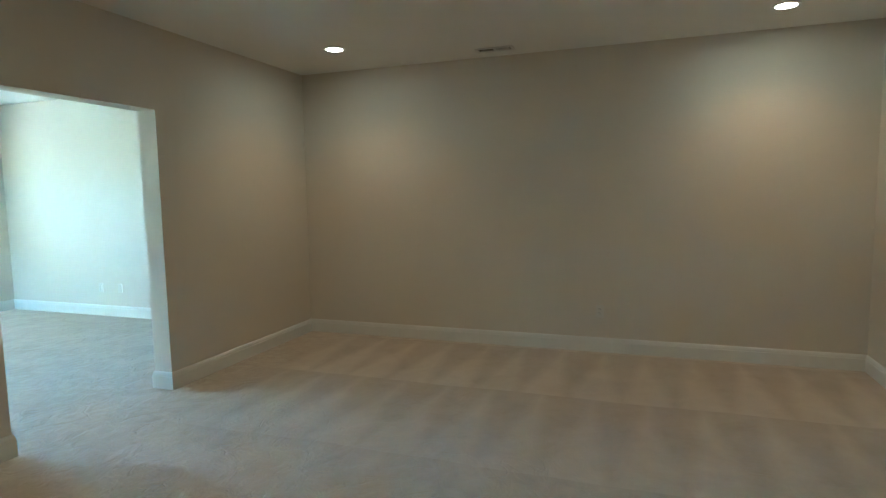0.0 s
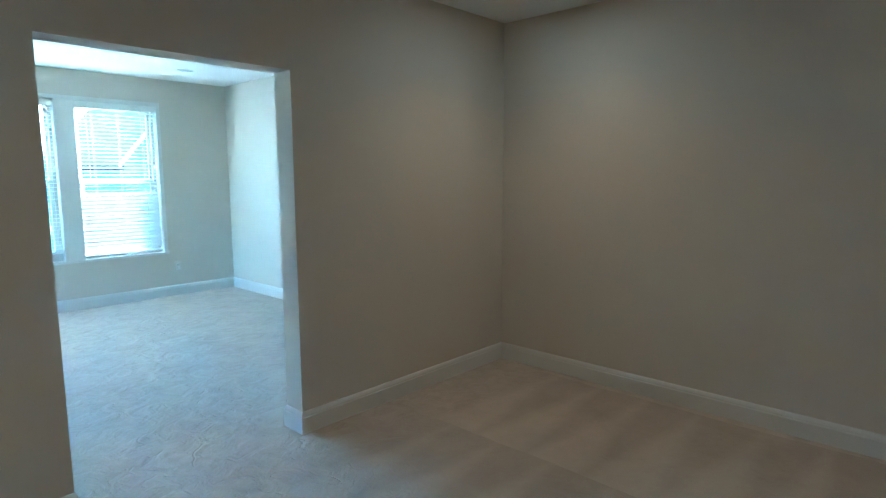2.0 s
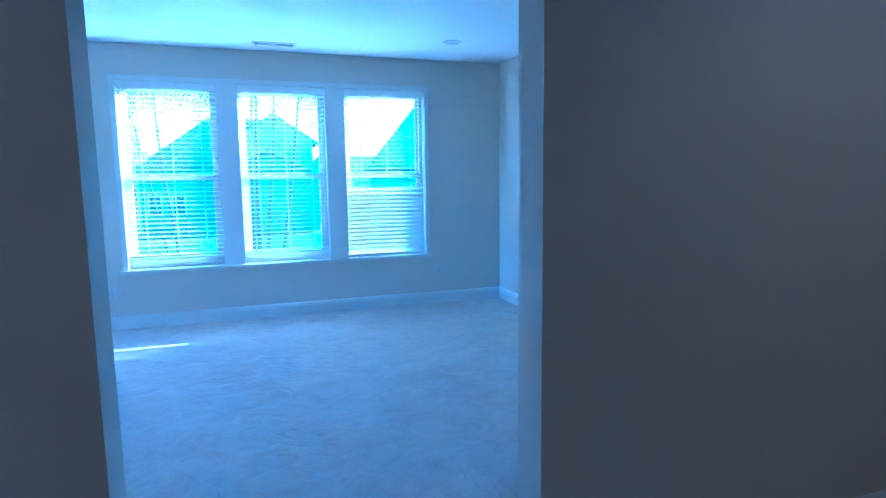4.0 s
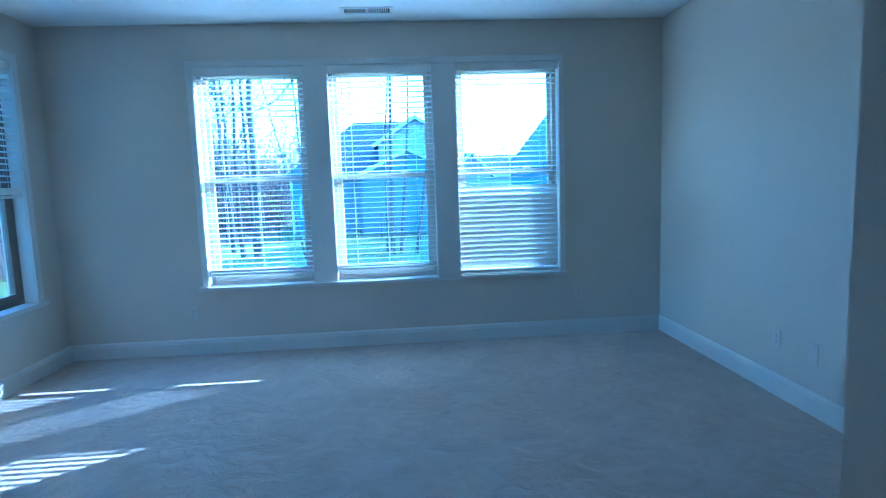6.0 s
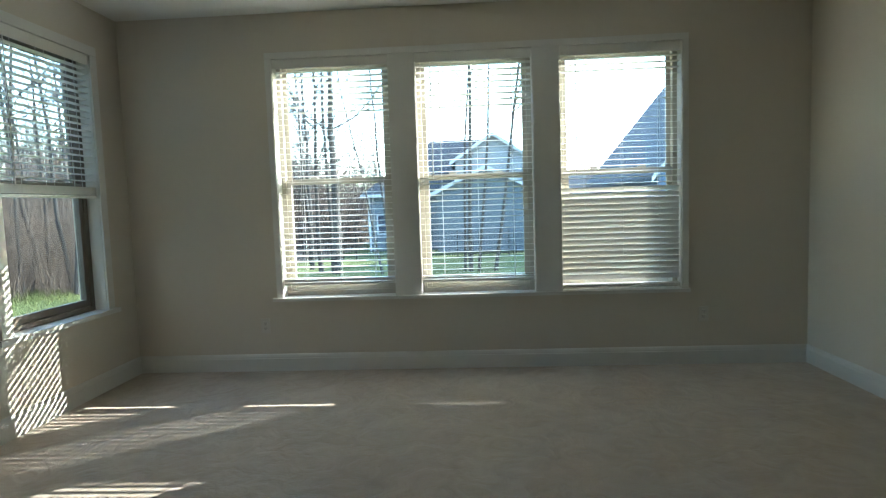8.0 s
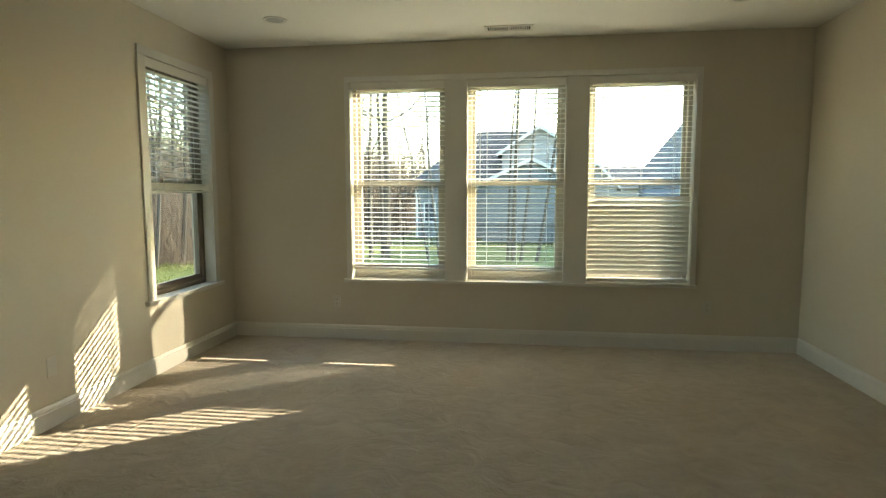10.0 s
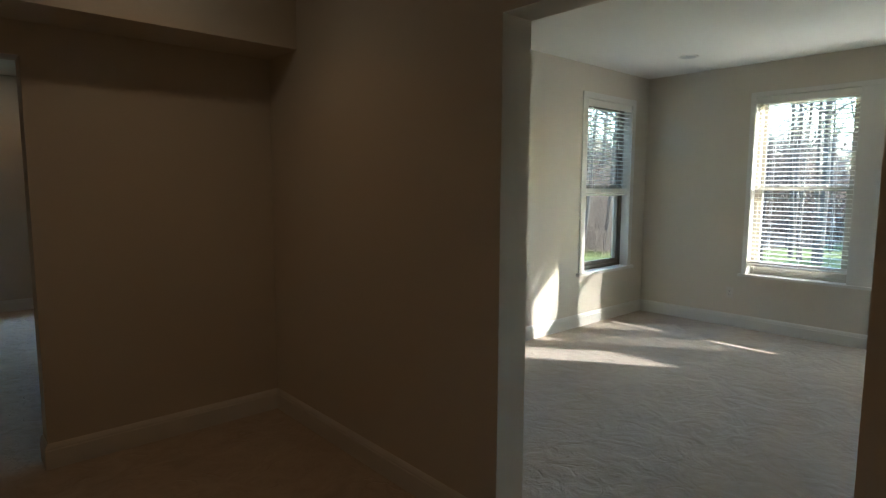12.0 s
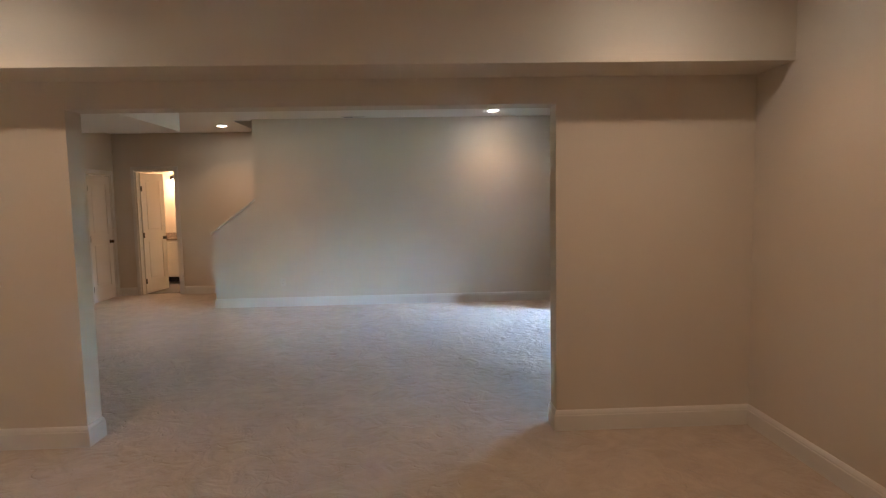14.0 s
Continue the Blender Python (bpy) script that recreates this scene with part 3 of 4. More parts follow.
def blind(axis, u0, u1, bottom, tilt, label, stack=0, drop=0.0):
    """An inside-mounted two-inch blind. tilt(z) gives each slat's turn in degrees, room edge up."""
    f = mapped(axis)
    w = u1 - u0 - 0.022
    root = tagged(new("window_blind"), label, "blind", "window blinds")
    turn = 0 if axis == "x" else 90
    root.matrix_world = Matrix.Translation(f((u0 + u1) / 2, 0.032, 0)) @ pose(0, 0, 0, 0, 0, turn)
    # local frame: x along the window, -y to the room, z up
    part("valance", boxes((-w / 2 - 0.003, w / 2 + 0.003, -0.034, -0.024, HEAD - 0.078, HEAD - 0.008), bevel=0.003), SLAT, root)
    part("headrail", boxes((-w / 2, w / 2, -0.022, 0.028, HEAD - 0.055, HEAD - 0.008), bevel=0.002), SLAT, root)
    me = slat_mesh(w)
    z = HEAD - 0.10
    low = bottom + 0.03 + stack * 0.0045
    zs = []
    while z > low:
        zs.append(z)
        z -= 0.044
    for z in zs:
        k = (z - bottom) / (HEAD - bottom)
        share("slat", me, root, (0, 0, z), (-tilt(z) + random.uniform(-1.2, 1.2), drop * (1 - k) + random.uniform(-0.05, 0.05), 0))
    for k in range(stack):
        share("slat", me, root, (random.uniform(-0.001, 0.001), random.uniform(-0.002, 0.002), bottom + 0.026 + k * 0.0045))
    part("bottom_rail", boxes((-w / 2, w / 2, -0.026, 0.026, bottom, bottom + 0.018), bevel=0.003), SLAT, root)
    for s in (-0.30, 0.02, 0.33):
        bm = bmesh.new()
        for y in (-0.0275, 0.0275):
            box(bm, s * w - 0.0014, s * w + 0.0014, y - 0.001, y + 0.001, bottom + 0.01, HEAD - 0.05)
        part("ladder_cord", bm, CORD, root)
    bm = bmesh.new()
    lathe(bm, [(0.004, HEAD - 0.95), (0.0045, HEAD - 0.9), (0.0035, HEAD - 0.1), (0.003, HEAD - 0.08)], 8, at=(-w / 2 + 0.11, -0.037, 0))
    part("tilt_wand", bm, SLAT, root, "slender hanging tilt wand")
    return root


MEET = 1.47
blind("x", *N_OPEN[0], 0.672, lambda z: 6 if z > 1.99 else -8 if z > MEET else -3, "white two-inch slat blind lowered with open slats", 4, 0.35)
blind("x", *N_OPEN[1], 0.672, lambda z: 6 if z > 1.99 else -8 if z > MEET else 4, "white two-inch slat blind lowered with open slats", 3, -0.2)
blind("x", *N_OPEN[2], 0.600, lambda z: 4 if z > 2.2 else -9 if z > 1.36 else 50 if z > 1.27 else 70, "white slat blind with its lower slats tilted shut", 1, 0.1)
blind("y", *W_OPEN, 1.392, lambda z: 4, "white slat blind drawn halfway up the window", 12, 0.0)


# ---- recessed lamps ----
def downlight(x, y, lit, label, watts=1.0):
    root = tagged(new("recessed_light"), label, "ceiling light", "lit recessed lights" if lit else "unlit recessed lights")
    root.location = (x, y, CEIL)
    part("trim_ring", ring(bmesh.new(), 0.068, 0.092, -0.006, -0.0005), TRIM, root, "white trim ring")
    bm = bmesh.new()
    lathe(bm, [(0.068, -0.0045), (0.05, -0.005), (0.001, -0.0055)], 32)
    part("lens", bm, LENS_ON if lit else LENS_OFF, root, "glowing warm lens" if lit else "frosted lens, switched off")
    if lit:
        ld = bpy.data.lights.new("downlight", "AREA")
        ld.energy, ld.color, ld.shape, ld.size = LAMP_W * watts, LAMP_COLOUR, "DISK", 0.13
        ld.spread = radians(122)
        lo = new("downlight", ld)
        lo.parent = root
        lo.location = (0, 0, -0.03)
    return root


for x, y in ((1.15, -0.87), (1.33, -4.34), (-2.22, -0.87), (-2.22, -4.4)):
    downlight(x, y, True, "lit round recessed ceiling light in the dark room")
for x, y in ((1.10, 3.87), (-2.345, 3.905)):
    downlight(x, y, False, "unlit round recessed light in the window room ceiling")
for x, y, w in ((-7.50, -1.12, 0.8), (-7.1, -4.3, 0.8), (-8.70, -5.19, 1.4)):
    downlight(x, y, True, "lit round recessed ceiling light in the stair hall", w)


# ---- ceiling registers ----
def register(x, y, length, width, turn, label):
    root = tagged(new("ceiling_vent"), label, "vent")
    root.matrix_world = pose(x, y, CEIL, 0, 0, turn)
    l, w = length / 2, width / 2
    part("frame", boxes((-l, l, -w, -w + 0.025, -0.008, -0.0005), (-l, l, w - 0.025, w, -0.008, -0.0005), (-l, -l + 0.025, -w + 0.025, w - 0.025, -0.008, -0.0005),
                        (l - 0.025, l, -w + 0.025, w - 0.025, -0.008, -0.0005), (-0.008, 0.008, -w + 0.025, w - 0.025, -0.008, -0.0005)), TRIM, root)
    part("backing", boxes((-l + 0.02, l - 0.02, -w + 0.02, w - 0.02, -0.0012, -0.0004)), DARK, root, "dark duct behind the blades")
    me = None
    for half in (-1, 1):
        n = int((l - 0.035) / 0.014)
        for k in range(n):
            bx = half * (0.018 + k * 0.014)
            if me is None:
                bm = bmesh.new()
                box(bm, -0.001, 0.001, -w + 0.025, w - 0.025, -0.005, 0.003)
                o = part("blade", bm, TRIM, root)
                me = o.data
            else:
                o = share("blade", me, root)
            o.location = (bx, 0, -0.004)
            o.rotation_euler = (0, radians(40 * half), 0)
    return root


register(-0.534, 4.378, 0.40, 0.16, 0, "white louvred ceiling register near the triple window")
register(1.70, -2.16, 0.34, 0.14, 90, "white louvred ceiling register in the dark room")
register(-7.95, -3.07, 0.34, 0.14, 90, "white louvred ceiling register in the stair hall")


# ---- wall plates ----
def plate(x, y, z, turn, sockets, label):
    """A wall plate; its local -y faces the room."""
    root = tagged(new("wall_outlet" if sockets else "blank_wall_plate"), label, "outlet" if sockets else "wall plate")
    root.matrix_world = pose(x, y, z, 0, 0, turn)
    part("plate", boxes((-0.036, 0.036, -0.006, -0.0005, -0.058, 0.058), bevel=0.0025), PLASTIC, root)
    if sockets:
        for s in (-0.02, 0.02):
            o = part("socket", boxes((-0.017, 0.017, -0.0085, -0.005, s - 0.0145, s + 0.0145), bevel=0.003), PLASTIC, root)
            part("slot", boxes((-0.009, -0.006, -0.0092, -0.008, s - 0.002, s + 0.008), (0.006, 0.009, -0.0092, -0.008, s - 0.002, s + 0.007), (-0.002, 0.002, -0.0092, -0.008, s - 0.01, s - 0.006)), DARK, o, "dark socket slots")
    part("screw", lathe(bmesh.new(), [(0.003, -0.0075), (0.003, -0.005)], 8, axis="y"), PLASTIC, root)
    return root


plate(EAST, -3.06, 0.38, -90, True, "white duplex outlet on the beige wall")
plate(EAST, 3.083, 0.36, -90, True, "white duplex outlet on the window room wall")
plate(EAST, 2.76, 0.36, -90, False, "white blank wall plate beside an outlet")
plate(-2.15, NORTH, 0.36, 0, True, "white duplex outlet below the triple window")
plate(1.212, NORTH, 0.38, 0, True, "white duplex outlet below the triple window")
plate(WEST, 2.477, 0.36, 90, False, "white blank wall plate near the sunlit stripes")
plate(HALL_W, -4.197, 0.36, 90, True, "white duplex outlet on the stair wall")


# ---- doors of the stair hall ----
def panel_door(root, width, height, material):
    """A two-panel door leaf in local x from 0 to width, 35 mm thick, its panels sunk with bevelled rims."""
    bm = bmesh.new()
    st, rails = 0.11, (0.0, 0.24, 0.95, 1.08, height - 0.12, height)
    for y0, y1 in ((-0.0175, 0.0175),):
        box(bm, 0, st, y0, y1, 0.008, height)
        box(bm, width - st, width, y0, y1, 0.008, height)
        for a, b in ((0.008, 0.24), (0.95, 1.08), (height - 0.12, height)):
            box(bm, st, width - st, y0, y1, a, b)
    leaf = part("door_leaf", bm, material, root)
    for a, b in ((0.24, 0.95), (1.08, height - 0.12)):
        bm = bmesh.new()
        box(bm, st, width - st, -0.006, 0.006, a, b)
        box(bm, st + 0.04, width - st - 0.04, -0.0125, 0.0125, a + 0.04, b - 0.04, bevel=0.006)
        part("panel", bm, material, leaf)
    for s in (-1, 1):
        bm = bmesh.new()
        lathe(bm, [(0.03, s * 0.018), (0.03, s * 0.024), (0.011, s * 0.028), (0.011, s * 0.045), (0.026, s * 0.05), (0.029, s * 0.06), (0.022, s * 0.072), (0.002, s * 0.075)], 18, axis="y", at=(width - 0.07, 0, 0.95))
        part("door_knob", bm, BRONZE, leaf, "dark bronze door knob")
    for z in (0.22, 1.02, 1.82):
        bm = boxes((-0.006, 0.03, -0.0215, -0.0175, z - 0.045, z + 0.045))
        lathe(bm, [(0.007, z - 0.047), (0.007, z + 0.047)], 10, at=(-0.004, -0.024, 0))
        part("hinge", bm, BRONZE, leaf, "dark bronze hinge")
    return leaf


def door_casing(name, axis, a0, a1, face, out, top):
    """Casing of a doorway on one wall face; out is the side that it stands proud on."""
    root = tagged(new(name), "white painted casing round a doorway", "trim", kind="structure")
    lo, hi = sorted((face + out * 0.001, face + out * 0.016))
    for n, d in (("side_casing", (a0 - 0.065, a0 - 0.004, 0, top + 0.004)), ("side_casing", (a1 + 0.004, a1 + 0.065, 0, top + 0.004)), ("head_casing", (a0 - 0.065, a1 + 0.065, top + 0.004, top + 0.065))):
        bm = bmesh.new()
        if axis == "x":
            box(bm, d[0], d[1], lo, hi, d[2], d[3], bevel=0.004)
        else:
            box(bm, lo, hi, d[0], d[1], d[2], d[3], bevel=0.004)
        part(n, bm, TRIM, root)
    return root


def door_jamb(name, axis, a0, a1, f0, f1, top):
    root = tagged(new(name), "white painted door jamb", "trim", kind="structure")
    dims = ((a0 + 0.001, a0 + 0.018, 0.0, top - 0.018), (a1 - 0.018, a1 - 0.001, 0.0, top - 0.018), (a0 + 0.001, a1 - 0.001, top - 0.018, top - 0.001))
    for d in dims:
        bm = bmesh.new()
        if axis == "x":
            box(bm, d[0], d[1], f0, f1, d[2], d[3])
        else:
            box(bm, f0, f1, d[0], d[1], d[2], d[3])
        part("jamb", bm, TRIM, root)
    return root


door_casing("trim_bath_door", "y", BATH_Y[0], BATH_Y[1], BACK, 1, 2.12)
door_jamb("trim_bath_jamb", "y", BATH_Y[0], BATH_Y[1], BACK - 0.12, BACK, 2.12)
d1 = tagged(new("door_1"), "white two-panel door standing half open to the bathroom", "door", kind="structure")
d1.matrix_world = pose(BACK - 0.10, BATH_Y[0] + 0.022, 0, 0, 0, 90 + 80)
panel_door(d1, 0.63, 2.09, DOOR_PAINT)
door_casing("trim_closet_door", "x", -9.38, -8.68, HALL_S, 1, 2.05)
door_jamb("trim_closet_jamb", "x", -9.38, -8.68, HALL_S - 0.15, HALL_S, 2.05)
d2 = tagged(new("door_2"), "closed white two-panel door in the stair hall", "door", kind="structure")
d2.matrix_world = pose(-8.70, HALL_S - 0.03, 0, 0, 0, 180)
panel_door(d2, 0.66, 2.02, DOOR_PAINT)

# glazed patio door of the hall
d3 = tagged(new("door_3"), "white glazed patio door of the stair hall", "door", kind="structure")
x0, x1 = DOOR_GLASS
xm = (x0 + x1) / 2
for a, b in ((x0, xm), (xm, x1)):
    lf = part("door_leaf", boxes((a + 0.003, a + 0.09, HALL_N + 0.05, HALL_N + 0.09, 0.033, 2.077), (b - 0.09, b - 0.003, HALL_N + 0.05, HALL_N + 0.09, 0.033, 2.077),
                                 (a + 0.09, b - 0.09, HALL_N + 0.05, HALL_N + 0.09, 0.033, 0.15), (a + 0.09, b - 0.09, HALL_N + 0.05, HALL_N + 0.09, 1.98, 2.077)), TRIM, d3)
    p = part("pane", boxes((a + 0.088, b - 0.088, HALL_N + 0.068, HALL_N + 0.072, 0.148, 1.982)), GLASS, lf, "clear glass pane")
    p.visible_shadow = False

# stair behind the knee wall
stair = tagged(new("staircase"), "carpeted stair rising behind the knee wall", "stairs", kind="structure")
for k in range(11):
    y = -5.0 + k * 0.254
    part("step", boxes((BACK + 0.002, HALL_W - 0.122, y, y + 0.275, k * 0.187 if k else 0.001, (k + 1) * 0.187), bevel=0.008), CARPET, stair)

# bathroom vanity
van = tagged(new("vanity_cabinet"), "cream bathroom vanity cabinet", "cabinet")
wx, y0, y1 = BX0, -7.6, -5.9
part("body", boxes((wx + 0.003, wx + 0.52, y0, y1, 0.112, 0.84)), DOOR_PAINT, van)
part("toe_kick", boxes((wx + 0.004, wx + 0.45, y0 + 0.01, y1 - 0.01, 0.013, 0.112)), DARK, van, "dark recessed toe kick")
for k in range(4):
    a = y0 + 0.02 + k * (y1 - y0 - 0.04) / 4
    b = a + (y1 - y0 - 0.04) / 4 - 0.012
    dr = part("cabinet_door", boxes((wx + 0.521, wx + 0.54, a, b, 0.15, 0.80), bevel=0.003), DOOR_PAINT, van)
    part("handle", boxes((wx + 0.541, wx + 0.565, b - 0.035, b - 0.025, 0.55, 0.67), bevel=0.003), BRONZE, dr, "dark bronze handle")
tagged(to_object("granite_countertop", boxes((wx + 0.003, wx + 0.56, y0 - 0.02, y1 + 0.02, 0.841, 0.872), (wx + 0.003, wx + 0.02, y0, y1, 0.872, 0.97), bevel=0.003), GRANITE), "dark granite vanity top with a backsplash", "countertop")
bl = tagged(new("vanity_light"), "lit bar lamp with three shades above the vanity", "wall light")
part("back_plate", boxes((wx + 0.003, wx + 0.03, -7.25, -6.65, 2.05, 2.13), bevel=0.004), BRONZE, bl)
SHADE_ON = glow("shade_glow", (1.0, 0.72, 0.42), 0.8)
for k in range(3):
    part("shade", lathe(bmesh.new(), [(0.03, 2.06), (0.05, 2.0), (0.06, 1.93), (0.058, 1.92)], 18, at=(wx + 0.1, -7.15 + k * 0.2, 0)), SHADE_ON, bl, "glowing frosted shade")
bath_data = bpy.data.lights.new("vanity_bulb", "POINT")
bath_data.energy, bath_data.color, bath_data.shadow_soft_size = 0.42, LAMP_COLOUR, 0.06
bulb = new("vanity_bulb", bath_data)
bulb.parent = bl
bulb.location = (BX0 + 0.25, -6.95, 1.98)
plate(BX0, -6.85, 1.12, 90, True, "white duplex outlet above the vanity")

# ---- outdoors ----


def ground_z(x, y):
    """The lawn falls away gently to the north and climbs into the woods to the west."""
    z = -0.18
    if y > 7:
        z -= 1.35 * min(1.0, (y - 7) / 26.0)
    if x < -13:
        t = min(1.0, (-13 - x) / 60.0)
        z += 5.0 * t * t + 1.2 * t
    return z


bm = bmesh.new()
gx = [-900, -300, -150] + list(range(-100, -40, 10)) + list(range(-40, 41, 2)) + list(range(50, 101, 10)) + [150, 300, 900]
gy = [-900, -300, -100, -40, -20] + list(range(-10, 61, 2)) + [70, 80, 100, 150, 300, 900]
grid = [[bm.verts.new((x, y, ground_z(x, y) + (noise.noise((x * 0.2, y * 0.2, 0)) * 0.10 if (abs(x) > 8 or y > 9) else 0))) for x in gx] for y in gy]
for j in range(len(gy) - 1):
    for i in range(len(gx) - 1):
        # the house stands in the lawn, which lies below its floor
        bm.faces.new((grid[j][i], grid[j][i + 1], grid[j + 1][i + 1], grid[j + 1][i]))
lawn = to_object("ground", bm, LAWN)
for p in lawn.data.polygons:
    p.use_smooth = True
tagged(lawn, "patchy green lawn running into brown leaf litter", "lawn", kind="structure")


def grass(x0, x1, y0, y1, n):
    """Short blades, joined."""
    vs, fs = [], []
    for _ in range(n):
        x, y = random.uniform(x0, x1), random.uniform(y0, y1)
        z = ground_z(x, y) - 0.01
        a = random.uniform(0, math.pi)
        h, w = random.uniform(0.03, 0.08), 0.006
        dx, dy = math.cos(a) * w, math.sin(a) * w
        lx, ly = random.uniform(-0.03, 0.03), random.uniform(-0.03, 0.03)
        k = len(vs)
        vs += [(x - dx, y - dy, z), (x + dx, y + dy, z), (x + lx, y + ly, z + h)]
        fs.append((k, k + 1, k + 2))
    me = bpy.data.meshes.new("grass")
    me.from_pydata(vs, [], fs)
    me.materials.append(GRASS_BLADE)
    return tagged(new("grass", me), "short green winter lawn grass", "grass", kind="stuff")


grass(-12.0, -4.0, 5.5, 14.0, 60000)


def bare_tree(seed, height, radius, twigs=True):
    """Meshes of a leafless tree: its trunk and its crown of limbs and twigs."""
    rnd = random.Random(seed)
    trunk, crown = bmesh.new(), bmesh.new()
    pts = [Vector((0, 0, -0.3))]
    n = 9
    lean = Vector((rnd.uniform(-0.06, 0.06), rnd.uniform(-0.06, 0.06), 1))
    for k in range(1, n + 1):
        pts.append(pts[-1] + (lean + Vector((rnd.uniform(-0.07, 0.07), rnd.uniform(-0.07, 0.07), 0))) * (height / n))
    for k in range(n):
        tube(trunk, pts[k], pts[k + 1], radius * (1 - k / n * 0.85) * (1.25 if k == 0 else 1), radius * (1 - (k + 1) / n * 0.85), 8)

    def grow(p, d, length, r, depth):
        steps = 3
        for s in range(steps):
            d = (d + Vector((rnd.uniform(-0.22, 0.22), rnd.uniform(-0.22, 0.22), rnd.uniform(-0.02, 0.22)))).normalized()
            q = p + d * (length / steps)
            tube(crown, p, q, r * (1 - s / steps * 0.6), r * (1 - (s + 1) / steps * 0.6), 4 if depth else 5)
            if depth < (3 if twigs else 2):
                for _ in range(2 if depth else 1):
                    side = (d + Vector((rnd.uniform(-1, 1), rnd.uniform(-1, 1), rnd.uniform(-0.1, 0.6))) * 0.9).normalized()
                    grow(q, side, length * rnd.uniform(0.4, 0.6), max(0.005, r * 0.45), depth + 1)
            p = q

    for k in range(3, n + 1):
        for _ in range(2):
            a = rnd.uniform(0, 2 * math.pi)
            d = Vector((math.cos(a), math.sin(a), rnd.uniform(0.35, 1.1))).normalized()
            grow(pts[k], d, height * rnd.uniform(0.14, 0.26), radius * 0.34 * (1.15 - k / n * 0.7), 1 if k < n else 1)
    out = []
    for nm, bm in (("trunk", trunk), ("crown", crown)):
        me = bpy.data.meshes.new(nm)
        bm.to_mesh(me)
        bm.free()
        me.materials.append(BARK)
        out.append(me)
    return out


TREES = [bare_tree(s, h, r) for s, h, r in ((11, 13, 0.11), (12, 15, 0.16), (13, 11, 0.08), (14, 16, 0.2), (15, 9, 0.055), (16, 17, 0.062))]
FAR_TREES = [bare_tree(s, h, r, False) for s, h, r in ((21, 13, 0.13), (22, 15, 0.17), (23, 11, 0.10), (24, 9, 0.07))]


def wood_edge(y):
    """The line west of which the woods begin."""
    return -8.6 - max(0.0, 13 - y) * 0.7


def tree(kind, x, y, size=1.0, turn=0.0, far=False, lean=0.0):
    root = tagged(new("tree"), "bare leafless tree with thin branching twigs", "tree", "bare trees behind the house")
    root.matrix_world = pose(x, y, ground_z(x, y), 0, lean, 0) @ pose(0, 0, 0, 0, 0, turn) @ Matrix.Diagonal((size, size, size, 1))
    made = (FAR_TREES if far else TREES)[kind]
    share("trunk", made[0], root)
    share("crown", made[1], root)
    return root


# trees on the lawn north of the windows
for kind, x, y, s, ln in ((0, -4.62, 17.0, 1.05, 0), (5, -4.8, 17.4, 0.9, -1), (2, -5.2, 17.6, 0.95, 1), (5, -3.15, 16.5, 0.55, -8), (4, -3.0, 18.0, 1.0, 1), (4, -5.7, 16.0, 0.9, 4),
                          (5, -0.62, 17.0, 1.0, 1), (5, -0.80, 17.4, 0.7, 0), (5, -0.38, 17.0, 0.75, 7), (5, 0.10, 17.0, 0.85, 9.5), (2, -6.2, 20.0, 1.0, 0), (0, -7.4, 24.0, 0.9, 0), (2, -6.8, 27.0, 1.0, 0)):
    tree(kind, x, y, s, random.uniform(0, 360), lean=ln)
# near edge of the woods, seen through the west window
for kind, x, y, s, ln in ((5, -9.3, 12.4, 0.8, 6), (4, -10.2, 13.6, 1.0, 0), (4, -9.0, 14.4, 1.0, -4), (5, -11.2, 13.2, 0.7, 0), (2, -8.9, 16.2, 1.0, 0), (5, -10.4, 16.6, 1.0, 3), (4, -12.0, 15.0, 1.2, 0), (4, -12.4, 11.4, 1.0, 5),
                          (4, -13.0, 12.6, 1.0, 0), (2, -11.6, 18.2, 1.0, 0), (5, -14.0, 16.5, 1.0, 0), (4, -9.4, 19.0, 1.0, 0), (5, -14.6, 10.6, 1.0, -3)):
    tree(kind, x, y, s, random.uniform(0, 360), lean=ln)
# far row beyond the houses
for k in range(26):
    tree(random.randrange(4), -34 + k * 3.4 + random.uniform(-1, 1), 66 + random.uniform(-6, 10), random.uniform(0.7, 1.0), random.uniform(0, 360), far=True)
# crowns behind the far roofs
for k in range(16):
    tree(random.randrange(5), 5.5 + k * 1.1 + random.uniform(-0.4, 0.4), 60 + random.uniform(-3, 6), random.uniform(0.5, 0.7), random.uniform(0, 360))
# depth of the woods
for k in range(170):
    y = random.uniform(7, 62)
    tree(random.randrange(4), wood_edge(y) - 1.2 - 36 * random.random() ** 1.2, y, random.uniform(0.6, 1.0) * (1.0 if y < 25 else 0.75), random.uniform(0, 360), far=True)


def brush(n, x0, x1, y0, y1, low=0.5, high=2.6, thick=0.012, label="tangle of bare brown undergrowth stems at the wood's edge"):
    """Tangled undergrowth: thin stems leaning all ways."""
    bm = bmesh.new()
    for _ in range(n):
        y = random.uniform(y0, y1)
        x = random.uniform(x0, wood_edge(y) - 0.3)
        p = Vector((x, y, ground_z(x, y) - 0.05))
        h = random.uniform(low, high)
        q = p + Vector((random.uniform(-0.5, 0.5), random.uniform(-0.5, 0.5), 1)) * h
        tube(bm, p, q, thick, thick * 0.25, 3)
        for _ in range(3):
            s = p.lerp(q, random.uniform(0.3, 0.9))
            tube(bm, s, s + Vector((random.uniform(-0.5, 0.5), random.uniform(-0.5, 0.5), random.uniform(0, 0.5))) * h * 0.5, thick * 0.5, thick * 0.15, 3)
    return tagged(to_object("undergrowth", bm, BRUSH), label, "undergrowth", kind="stuff")


